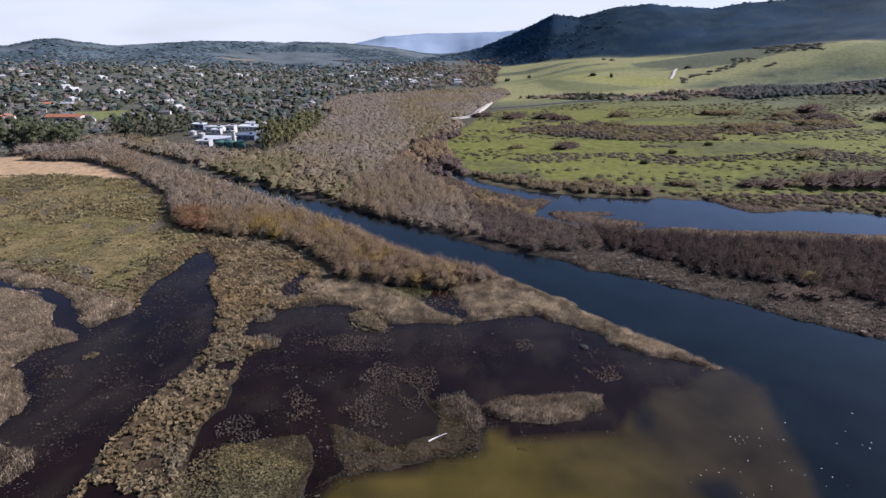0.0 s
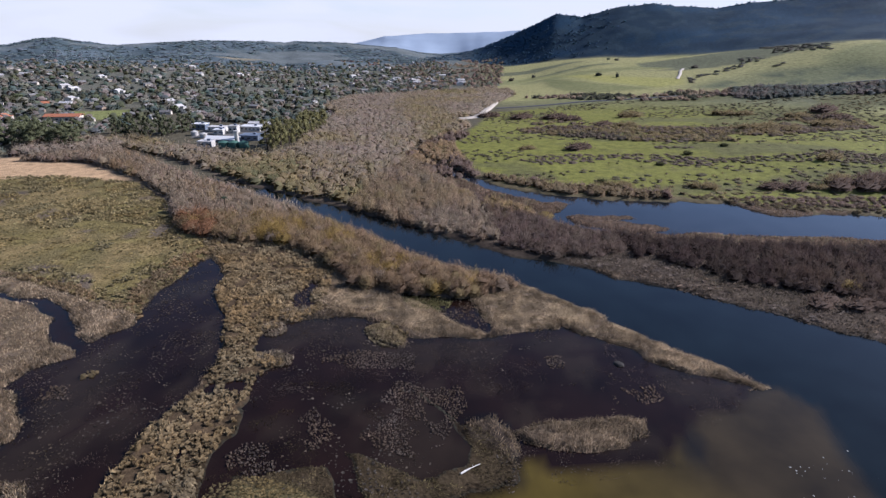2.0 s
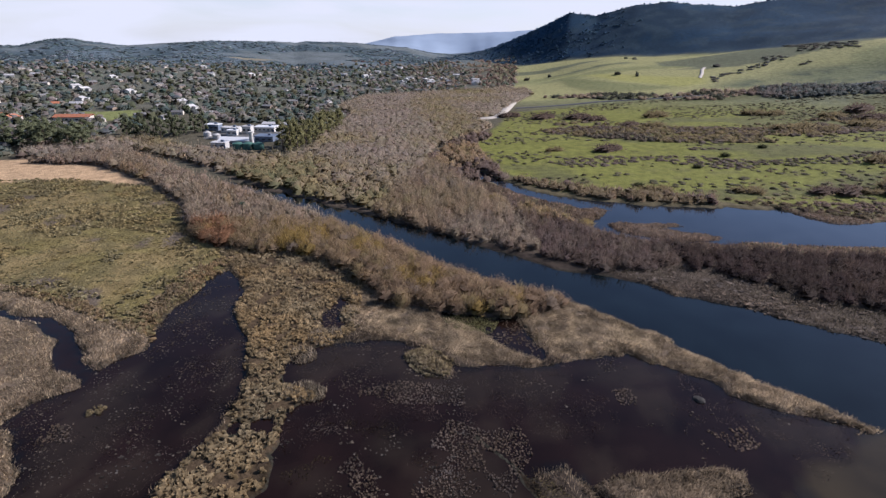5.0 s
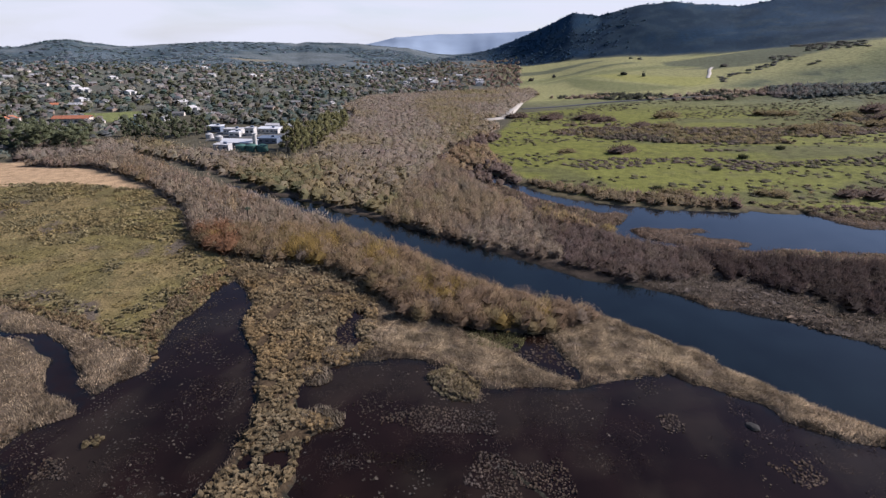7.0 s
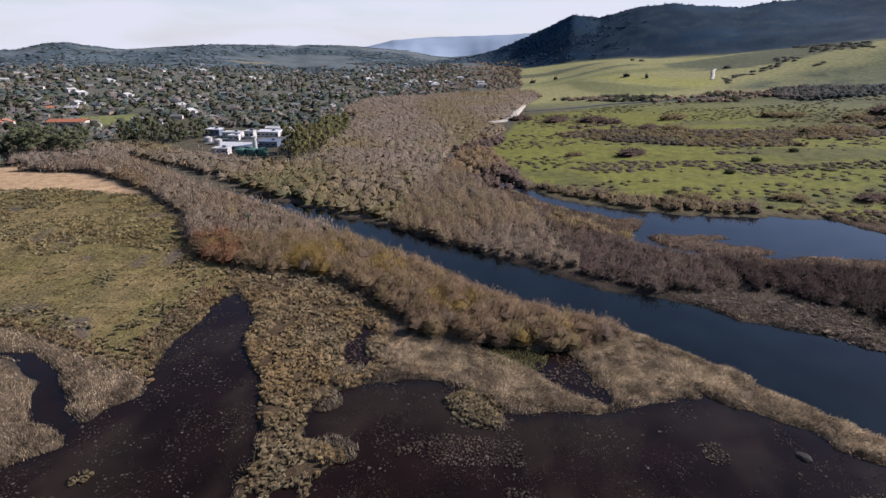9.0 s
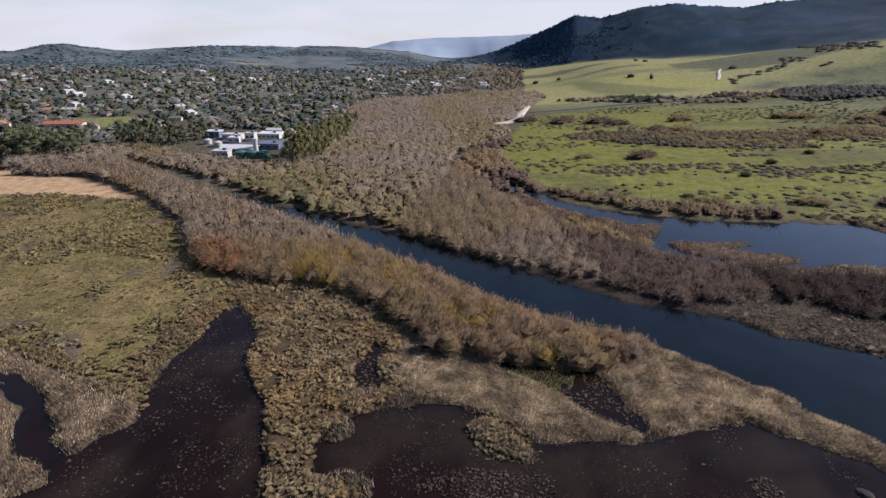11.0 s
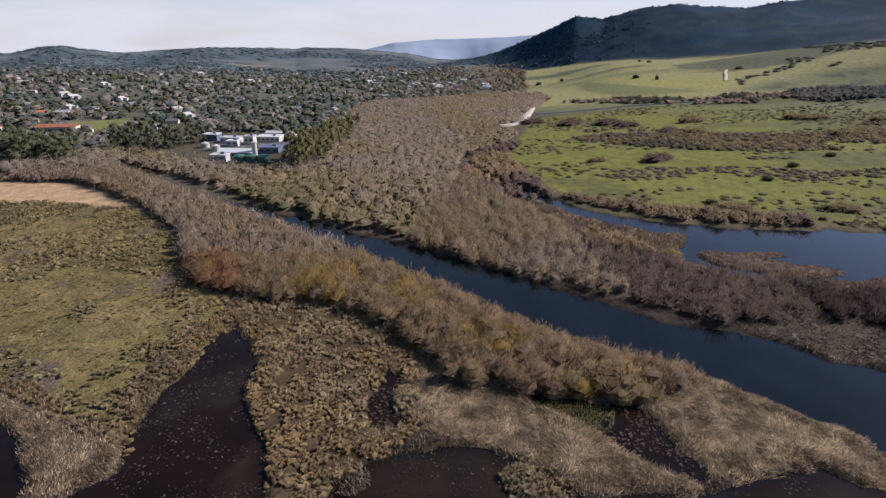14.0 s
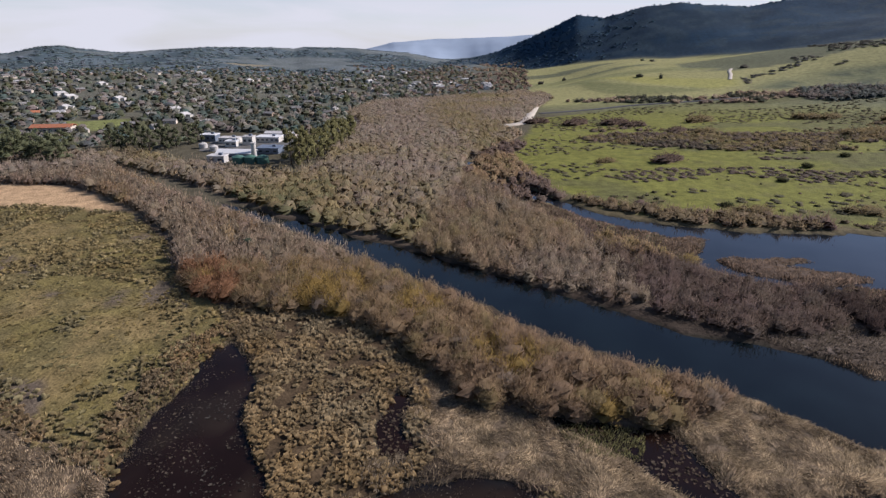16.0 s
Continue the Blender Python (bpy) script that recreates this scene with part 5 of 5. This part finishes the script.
GRAVEL = plain("pale_gravel", (0.42, 0.37, 0.30), 0.95, 0.25, 0.4)
ASPHALT = plain("asphalt", (0.06, 0.06, 0.062), 0.9, 0.3, 0.5)
ribbon("road", [(66.2, 464.6), (79.6, 469.2), (91.1, 480.1), (103.3, 514.4), (115, 547.2), (126.7, 580.2)], 6.5, GRAVEL, "pale gravel levee road through the meadow", 0.8)
ribbon("road_far", [(365.3, 655), (385.5, 686.1), (399.7, 712.3), (413.3, 730.5)], 3.5, GRAVEL, "pale farm track up the green slope", 0.6)
ribbon("road_valley", [(118.9, 536.1), (207.9, 554.7), (335.7, 553.3), (473.2, 542.5), (620.5, 512.7)], 4, ASPHALT, "narrow farm road across the valley fields", 0.5)


# ---- buildings ----
def box(bm, x, y, z, sx, sy, sz):
    bmesh.ops.create_cube(bm, size=1, matrix=Matrix.Translation((x, y, z + sz / 2)) @ Matrix.Diagonal((sx, sy, sz, 1)))
    return bm


def gable(bm, sx, sy, z, rise, over=0.5, thick=0.22):
    """Pitched roof with eaves and thickness, ridge along x."""
    a, b = sx / 2 + over, sy / 2 + over
    drop = rise * over / (sy / 2)
    prof = [(-b, z - drop), (0, z + rise), (b, z - drop), (b, z - drop + thick), (0, z + rise + thick), (-b, z - drop + thick)]
    l = [bm.verts.new((-a, y, h)) for y, h in prof]
    r = [bm.verts.new((a, y, h)) for y, h in prof]
    for k in range(6):
        bm.faces.new((l[k], l[(k + 1) % 6], r[(k + 1) % 6], r[k]))
    bm.faces.new(l[::-1])
    bm.faces.new(r)
    bmesh.ops.recalc_face_normals(bm, faces=bm.faces[:])
    return bm


CREAM = plain("cream_stucco", (0.46, 0.40, 0.33), 0.9, 0.12, 0.8, per_object=0.15)
WHITE = plain("white_paint", (0.42, 0.40, 0.36), 0.7, 0.12, 0.8, per_object=0.2)
BROWNW = plain("brown_siding", (0.24, 0.18, 0.13), 0.85, 0.2, 1.0, per_object=0.2)
SHINGLE = plain("grey_shingles", (0.17, 0.16, 0.15), 0.9, 0.3, 1.5, per_object=0.35)
TERRACOTTA = plain("terracotta_tiles", (0.40, 0.15, 0.075), 0.85, 0.3, 1.5, per_object=0.15)
PALE_ROOF = plain("pale_roof", (0.42, 0.40, 0.38), 0.8, 0.15, 1.0, per_object=0.15)
WHITE_METAL = plain("white_metal_roof", (0.62, 0.61, 0.59), 0.45, 0.06, 0.5)
CONCRETE = plain("concrete", (0.42, 0.40, 0.37), 0.9, 0.2, 0.7)
STEEL = plain("blue_grey_steel_and_shade", (0.16, 0.19, 0.24), 0.5, 0.15, 0.7, metal=0.3)
GREENTANK = plain("green_tank_paint", (0.06, 0.13, 0.10), 0.6, 0.15, 0.7)
GLASS = plain("dark_window", (0.03, 0.035, 0.04), 0.15, 0.1, 2.0)


def house(sx, sy, h, wall, roof, label, wing=False):
    base = new("house")
    bm = box(bmesh.new(), 0, 0, -1.0, sx, sy, h + 1.0)
    rise = sy * 0.22
    for sgn in (-1, 1):
        v = [bm.verts.new((sgn * sx / 2, y, z)) for y, z in ((-sy / 2, h), (sy / 2, h), (0, h + rise))]
        bm.faces.new(v if sgn > 0 else v[::-1])
    if wing:
        box(bm, sx * 0.22, -sy * 0.75, -1.0, sx * 0.42, sy * 0.6, h + 0.6)
    part("wall", bm, wall, base)
    bm = gable(bmesh.new(), sx, sy, h + 0.02, rise)
    part("roof", bm, roof, base)
    if wing:
        bm = box(bmesh.new(), sx * 0.22, -sy * 0.78, h - 0.38, sx * 0.47, sy * 0.66, 0.22)
        part("wing_roof", bm, roof, base)
    part("chimney", box(bmesh.new(), sx * 0.25, sy * 0.12, h, 0.9, 0.7, rise + 1.0), CONCRETE, base)
    for k in range(3):
        x = (k - 1) * sx * 0.3
        if wing and x > 0:
            continue
        w = part("window", box(bmesh.new(), x, -sy / 2 - 0.02, 1.0, 1.5, 0.12, 1.3), WHITE, base)
        part("pane", box(bmesh.new(), x, -sy / 2 - 0.06, 1.12, 1.28, 0.08, 1.06), GLASS, w)
    part("door", box(bmesh.new(), -sx * 0.16, -sy / 2 - 0.02, 0, 1.0, 0.12, 2.05), BROWNW, base)
    return tagged(base, label, "house", "houses of the town")


HOUSES = [house(15, 9, 3.4, CREAM, SHINGLE, "cream stucco house with a grey shingle roof among trees"),
          house(17, 10, 5.4, WHITE, PALE_ROOF, "two-storey white house with a pale roof among trees", True),
          house(14, 9, 3.2, BROWNW, SHINGLE, "brown wooden house with a grey shingle roof"),
          house(16, 10, 4.0, CREAM, TERRACOTTA, "cream house with a terracotta tile roof", True),
          house(13, 9, 3.4, WHITE, SHINGLE, "white painted house with a grey roof")]
HOUSE_XY = [(1, -470.7, 791.5), (1, -455.6, 819.4), (0, -397.2, 729.3), (1, -347.6, 696.1), (1, -324.1, 666.1), (1, -287.1, 582), (3, -291.2, 551.1), (1, -272.9, 545.6), (1, -271, 647.6), (4, -403.5, 810.9), (4, -298.8, 772.7), (0, -269.5, 728.8), (1, -355.5, 804.9), (1, -193.6, 569.6), (4, -201.7, 650.9), (0, -334.6, 611.5), (4, -264.7, 578.9), (0, -231.6, 394.6), (4, -219.3, 384.1), (3, -286.1, 474.7), (3, -297.6, 486.7), (0, -259.7, 402.5), (4, -247.8, 380.8)]
hg = np.random.default_rng(77)
hx, hy = polar_scatter(-38, 8, 560, 1750, 430, 771, lambda x, y: town_ok(x, y) & (np.hypot(x + 94.9, y - 410.7) > 108))
keep = []
for x, y in zip(hx, hy):
    if all(math.hypot(x - a, y - b) > 24 for _, a, b in HOUSE_XY + keep):
        keep.append((int(hg.choice(5, p=[0.38, 0.08, 0.39, 0.0, 0.15])), float(x), float(y)))
# the bright estate at the end of the river woods
ex, ey = polar_scatter(1, 10, 985, 1160, 90, 772, lambda x, y: inside(WOODS, x, y) < -4)
for x, y in zip(ex, ey):
    if all(math.hypot(x - a, y - b) > 19 for _, a, b in keep):
        keep.append((int(hg.choice([1, 4, 1])), float(x), float(y)))
seen_house = set()
spots = HOUSE_XY + keep
hz = ground_z(np.array([s[1] for s in spots], float), np.array([s[2] for s in spots], float))
for (k, x, y), zz in zip(spots, hz):
    m = pose(x, y, zz + 0.2, 0, 0, float(hg.choice([0, 90, 25, -30, 60])) + float(hg.uniform(-12, 12))) @ Matrix.Scale(0.6, 4)
    ob = HOUSES[k] if k not in seen_house else copy_thing(HOUSES[k], m)
    seen_house.add(k)
    ob.matrix_basis = m


def works_building(name, x, y, sx, sy, h, wall, roof, label, turn=-8, windows=4, pitched=False):
    base = new(name)
    part("wall", box(bmesh.new(), 0, 0, -0.6, sx, sy, h + 0.6), wall, base)
    if pitched:
        part("roof", gable(bmesh.new(), sx, sy, h + 0.02, sy * 0.12, 0.6, 0.3), roof, base)
    else:
        bm = box(bmesh.new(), 0, 0, h + 0.004, sx + 0.6, sy + 0.6, 0.35)
        part("roof", bm, roof, base)
        part("roof_vent", box(bmesh.new(), sx * 0.2, 0, h + 0.354, 1.8, 1.4, 1.1), STEEL, base)
    for k in range(windows):
        wx = (k + 0.5) / windows * sx - sx / 2
        w = part("window", box(bmesh.new(), wx, -sy / 2 - 0.03, h * 0.42, sx / windows * 0.55, 0.14, h * 0.3), STEEL, base)
        part("pane", box(bmesh.new(), wx, -sy / 2 - 0.08, h * 0.45, sx / windows * 0.47, 0.08, h * 0.24), GLASS, w)
    part("door", box(bmesh.new(), sx * 0.44, -sy / 2 - 0.03, 0, 1.1, 0.14, 2.1), STEEL, base)
    z = float(ground_z(np.array([float(x)]), np.array([float(y)]))[0])
    base.matrix_basis = pose(x, y, z, 0, 0, turn)
    return tagged(base, label, "building")


# hall and pump house: shade of their fronts put into blue-grey walls
works_building("treatment_hall", -93.8, 365.4, 17.8, 10.2, 3.4, STEEL, WHITE_METAL, "long hall with a gleaming white metal roof and shade-coloured dark front", pitched=True, windows=6)
works_building("pump_house", -79.3, 380.6, 11.9, 10.2, 3.3, STEEL, STEEL, "shed beside the white hall, walls coloured blue-grey for shade", windows=3)
works_building("office_block", -110.3, 419.5, 11.9, 7.6, 3.2, WHITE, PALE_ROOF, "white flat-roofed office block of the works", windows=5)
works_building("blower_building", -124.7, 428.4, 9.3, 7.6, 4, STEEL, WHITE_METAL, "dark blue building with a white flat roof", windows=3)
works_building("filter_building", -87.2, 422.7, 14.4, 10.2, 3.2, WHITE, WHITE_METAL, "white works building with a bright roof", windows=5)
works_building("store_shed", -82, 436.9, 19.6, 7.6, 3.3, CREAM, PALE_ROOF, "long low cream shed behind the works", windows=6, pitched=True)
works_building("front_shed", -100.4, 353.6, 8.5, 6, 3.5, CONCRETE, PALE_ROOF, "small grey concrete shed before the white hall", windows=2)
works_building("gate_house", -106.1, 406.3, 6.8, 6, 3.3, WHITE, WHITE_METAL, "small white building with flat roof in the works yard", windows=2)
works_building("control_house", -97.5, 412.1, 6, 6, 4.9, WHITE, PALE_ROOF, "narrow white two-storey building in the works yard", windows=2)
works_building("red_hall", -237.6, 468.6, 23.8, 11.9, 4, CREAM, TERRACOTTA, "wide low hall with a red tile roof beside a playing field", turn=8, windows=7, pitched=True)


def tower(x, y, h):
    base = new("digester_tower")
    bm = bmesh.new()
    bmesh.ops.create_cone(bm, cap_ends=True, segments=20, radius1=1.3, radius2=1.2, depth=h + 0.6, matrix=Matrix.Translation((0, 0, h / 2 - 0.3)))
    part("shaft", bm, WHITE, base)
    bm = bmesh.new()
    bmesh.ops.create_cone(bm, cap_ends=True, segments=20, radius1=1.5, radius2=1.5, depth=0.4, matrix=Matrix.Translation((0, 0, h + 0.21)))
    part("cap", bm, CONCRETE, base)
    base.matrix_basis = pose(x, y, float(ground_z(np.array([float(x)]), np.array([float(y)]))[0]))
    tagged(base, "slim white concrete tower beside the treatment hall", "tower")


tower(-84.1, 361.1, 8.0)


def tank(x, y, r, h, mat, label):
    base = new("tank")
    bm = bmesh.new()
    bmesh.ops.create_cone(bm, cap_ends=False, segments=28, radius1=r, radius2=r, depth=h + 0.5, matrix=Matrix.Translation((0, 0, h / 2 - 0.25)))
    part("shell", bm, mat, base)
    bm = bmesh.new()
    bmesh.ops.create_cone(bm, cap_ends=True, segments=28, radius1=r + 0.1, radius2=r * 0.2, depth=0.9, matrix=Matrix.Translation((0, 0, h + 0.46)))
    part("lid", bm, mat, base)
    base.matrix_basis = pose(x, y, float(ground_z(np.array([float(x)]), np.array([float(y)]))[0]))
    tagged(base, label, "tank", "tanks of the works")


for tx, ty in ((-88.9, 347.4), (-82.9, 346.6), (-76.8, 345.9)):
    tank(tx, ty, 3.0, 3.4, GREENTANK, "round dark green tank in the works yard")
for tx, ty in ((-121.6, 401.8), (-113.1, 392.7)):
    tank(tx, ty, 2.4, 2.6, CONCRETE, "round pale concrete tank in the works yard")
yard_u, yard_v = (k.ravel() for k in np.meshgrid(np.linspace(0, 1, 13), np.linspace(0, 1, 13), indexing="ij"))
YARD = np.array([(-122, 392), (-74, 376), (-70, 436), (-124, 441)])
yard_xy = (YARD[0] * ((1 - yard_u) * (1 - yard_v))[:, None] + YARD[1] * (yard_u * (1 - yard_v))[:, None] + YARD[2] * (yard_u * yard_v)[:, None] + YARD[3] * ((1 - yard_u) * yard_v)[:, None])
yard_q = np.array([(13 * i + j, 13 * (i + 1) + j, 13 * (i + 1) + j + 1, 13 * i + j + 1) for i in range(12) for j in range(12)])
tagged(new("yard", raw_mesh("yard", np.c_[yard_xy, ground_z(*yard_xy.T) + 0.12], yard_q, plain("yard_paving", (0.11, 0.105, 0.095), 0.95, 0.3, 0.3))), "grey paved yard of the works", "paving", kind="structure")


# ---- tall single trees ----
def tall_tree(name, seed, height, radius, colour, label, category, lobes=9, upright=0.35, drop=0.25, group=""):
    """Trunk with limbs and a crown of separate leafy clumps with gaps."""
    g = np.random.default_rng(seed)
    base = new(name)
    bm = bmesh.new()
    bmesh.ops.create_cone(bm, cap_ends=True, segments=8, radius1=0.035 * height * 0.6, radius2=0.08, depth=height * 0.9, matrix=Matrix.Translation((0, 0, height * 0.43)))
    xs, ys, zs, hs, rs = [], [], [], [], []
    for k in range(lobes):
        t = drop + (0.92 - drop) * (k + 0.5) / lobes
        a = k * 2.4 + g.uniform(-0.4, 0.4)
        reach = radius * (0.25 + 0.6 * math.sin(math.pi * min(1, 0.18 + t * 0.85))) * g.uniform(0.6, 1)
        p = Vector((math.cos(a) * reach, math.sin(a) * reach, height * t))
        foot = Vector((0, 0, height * t * 0.8))
        axis = p - foot
        limb = bmesh.new()
        bmesh.ops.create_cone(limb, cap_ends=True, segments=5, radius1=0.16, radius2=0.05, depth=axis.length, matrix=Matrix.Translation((foot + p) / 2) @ axis.to_track_quat("Z", "Y").to_matrix().to_4x4())
        part("limb", limb, BARK, base)
        xs.append(p.x), ys.append(p.y), zs.append(p.z - height * 0.07)
        hs.append(height * g.uniform(0.15, 0.22)), rs.append(radius * g.uniform(0.38, 0.55))
    part("trunk", bm, BARK, base)
    v, f, c, no = crown_arrays(np.array(xs), np.array(ys), np.array(zs), np.array(hs), np.array(rs), np.tile(colour, (lobes, 1)) * g.uniform(0.8, 1.2, (lobes, 1)), 60, seed, upright=upright, length=1.3, width=0.6, low=0.0)
    mesh_part("crown", raw_mesh("crown", v, f, FOLIAGE, c, normals=no), base)
    return tagged(base, label, category, group)


def plant_row(makers, spots, seed):
    g = np.random.default_rng(seed)
    z = ground_z(np.array([p[0] for p in spots], float), np.array([p[1] for p in spots], float))
    done = set()
    for i, ((x, y), zz) in enumerate(zip(spots, z)):
        k = i % len(makers)
        m = pose(x, y, zz - 0.1, 0, 0, g.uniform(0, 360)) @ Matrix.Scale(g.uniform(0.7, 0.93), 4)
        ob = makers[k] if k not in done else copy_thing(makers[k], m)
        done.add(k)
        ob.matrix_basis = m


EUC = (0.20, 0.188, 0.085)
eucs = [tall_tree("eucalyptus", 801 + k, 20, 5.0, EUC, "tall olive-green eucalyptus in a windbreak row", "tree", 10, 0.5, 0.12, "eucalyptus row by the works") for k in range(3)]
plant_row(eucs, [(-56.7 + 1.41 * k + (k % 2) * 1.3, 333.4 + 6.91 * k) for k in range(15)] + [(-62, 340.2), (-60.4, 349.1), (-58.9, 357.2)], 811)
cons = [tall_tree("cypress", 821 + k, 16, 4.4, (0.14, 0.15, 0.085), "dark cypress with a ragged narrow crown", "tree", 10, 0.55, 0.10, "cypresses beside the works") for k in range(2)]
plant_row(cons, [(-172.7, 401.8), (-165.9, 398.2), (-160.1, 393.7), (-154.9, 400.3), (-149, 395), (-142.9, 400.8), (-137.8, 405.8), (-133.4, 413.9), (-129.9, 420.3), (-175.9, 410.3), (-167.4, 415.5), (-144.5, 413.4), (-152, 422.5)], 831)
oaks = [tall_tree("oak", 841 + k, 17, 8.5, (0.155, 0.165, 0.09), "broad dark evergreen oak at the marsh edge", "tree", 13, 0.35, 0.2, "oaks by the sand flat") for k in range(2)]
plant_row(oaks, [(-211.4, 365.4), (-200.6, 361.3), (-190.3, 365.1), (-181.1, 362.4), (-218.6, 377.8), (-205.3, 373.8), (-193.4, 379.2), (-228.8, 372.3), (-220.7, 396.8), (-208.3, 391.1), (-234.6, 411.9), (-198, 401.2), (-248.2, 363.1), (-260.8, 357.5), (-274, 359.8)], 851)


def palm(x, y):
    """A small dark palm with arching fronds."""
    base = new("palm")
    bm = bmesh.new()
    bmesh.ops.create_cone(bm, cap_ends=True, segments=9, radius1=0.35, radius2=0.26, depth=9.4, matrix=Matrix.Translation((0, 0, 4.4)))
    part("trunk", bm, BARK, base)
    g = np.random.default_rng(9)
    for k in range(16):
        a, up = k * 2.399, g.uniform(0.1, 1.1)
        bm = bmesh.new()
        prev = None
        for s in range(7):
            t = s / 6
            r, z = 2.3 * t * math.cos(up * 0.7), 9.1 + 2.3 * (t * math.sin(up) - 0.75 * t * t)
            w = 0.34 * math.sin(math.pi * (0.12 + 0.86 * t))
            row = [bm.verts.new((r, sgn * w, z - abs(sgn) * 0.12)) for sgn in (-1, 0, 1)]
            if prev:
                bm.faces.new((prev[0], prev[1], row[1], row[0]))
                bm.faces.new((prev[1], prev[2], row[2], row[1]))
            prev = row
        bm.transform(Matrix.Rotation(a, 4, "Z"))
        part("frond", bm, PALM, base)
    base.matrix_basis = pose(x, y, float(ground_z(np.array([float(x)]), np.array([float(y)]))[0])) @ Matrix.Scale(0.72, 4)
    tagged(base, "dark green palm standing among the willows", "palm tree")


PALM = plain("palm_leaf", (0.025, 0.035, 0.015), 0.6, 0.3, 3.0)
palm(-54.2, 208.6)


# ---- small things ----
def log():
    base = new("driftwood_log")
    bm = bmesh.new()
    n, seg = 10, 8
    rings = []
    for i in range(n):
        t = i / (n - 1)
        r = 0.16 * (1 - 0.55 * t) * (0.9 + 0.2 * math.sin(7 * t))
        rings.append([bm.verts.new((3.9 * (t - 0.5), r * math.cos(6.283 * k / seg) + 0.12 * math.sin(3 * t), r * math.sin(6.283 * k / seg) + 0.15)) for k in range(seg)])
    for a, b in zip(rings, rings[1:]):
        for k in range(seg):
            bm.faces.new((a[k], a[(k + 1) % seg], b[(k + 1) % seg], b[k]))
    bm.faces.new(rings[0][::-1])
    bm.faces.new(rings[-1])
    part("trunk", bm, DRIFT, base)
    bm = bmesh.new()
    bmesh.ops.create_cone(bm, cap_ends=True, segments=6, radius1=0.06, radius2=0.02, depth=0.5, matrix=pose(0.6, 0.2, 0.22, -60, 40, 0))
    part("branch_stub", bm, DRIFT, base)
    base.matrix_basis = pose(16.4, 72.3, max(0.0, float(ground_z(np.array([16.4]), np.array([72.3]))[0])), 0, 0, 27)
    tagged(base, "bleached white driftwood log lying on dark mud", "log")


DRIFT = plain("bleached_wood", (0.66, 0.62, 0.55), 0.8, 0.2, 2.5)
log()


def boulder(x, y, s, label):
    bm = bmesh.new()
    bmesh.ops.create_icosphere(bm, subdivisions=3, radius=1)
    for v in bm.verts:
        k = 1 + 0.25 * (noise.noise(v.co * 1.3 + Vector((x, y, 0)))) + 0.08 * noise.noise(v.co * 5)
        v.co = Vector((v.co.x * k * s * 1.3, v.co.y * k * s, v.co.z * k * s * 0.55))
    ob = part("rock", bm, ROCK)
    ob.matrix_basis = pose(x, y, -0.05, 0, 0, x * 9)
    tagged(ob, label, "rock")


ROCK = plain("dark_wet_rock", (0.03, 0.026, 0.022), 0.95, 0.5, 2.0)
boulder(53.6, 99.7, 1.0, "dark wet boulder standing in the shallow pool")


def foam():
    """White flecks standing in for birds on the open water off the spit."""
    g = np.random.default_rng(31)
    v, q = [], []
    for cx, cy, spread, count in ((73, 66, 4, 16), (70, 59, 6, 14), (78, 54, 7, 18), (90, 60, 8, 14), (62, 58, 3, 5), (98, 67, 8, 8)):
        for _ in range(count):
            x, y, r, a = cx + g.normal(0, spread), cy + g.normal(0, spread * 0.7), g.uniform(0.04, 0.19), g.uniform(0, 3.1)
            k = len(v)
            ring = [(r * math.cos(t * 1.047) * g.uniform(0.7, 1.4), 0.6 * r * math.sin(t * 1.047) * g.uniform(0.7, 1.4)) for t in range(6)]
            v += [(x + p * math.cos(a) - w * math.sin(a), y + p * math.sin(a) + w * math.cos(a), 0.012) for p, w in ring] + [(x, y, 0.05)]
            q += [(k + t, k + (t + 1) % 6, k + 6) for t in range(6)]
    tagged(new("water_flecks", raw_mesh("water_flecks", np.array(v), np.array(q), plain("foam", (0.36, 0.36, 0.33), 0.9, 0.3, 4.0))), "small white flecks on dark water, in place of birds", "foam", kind="stuff")


foam()
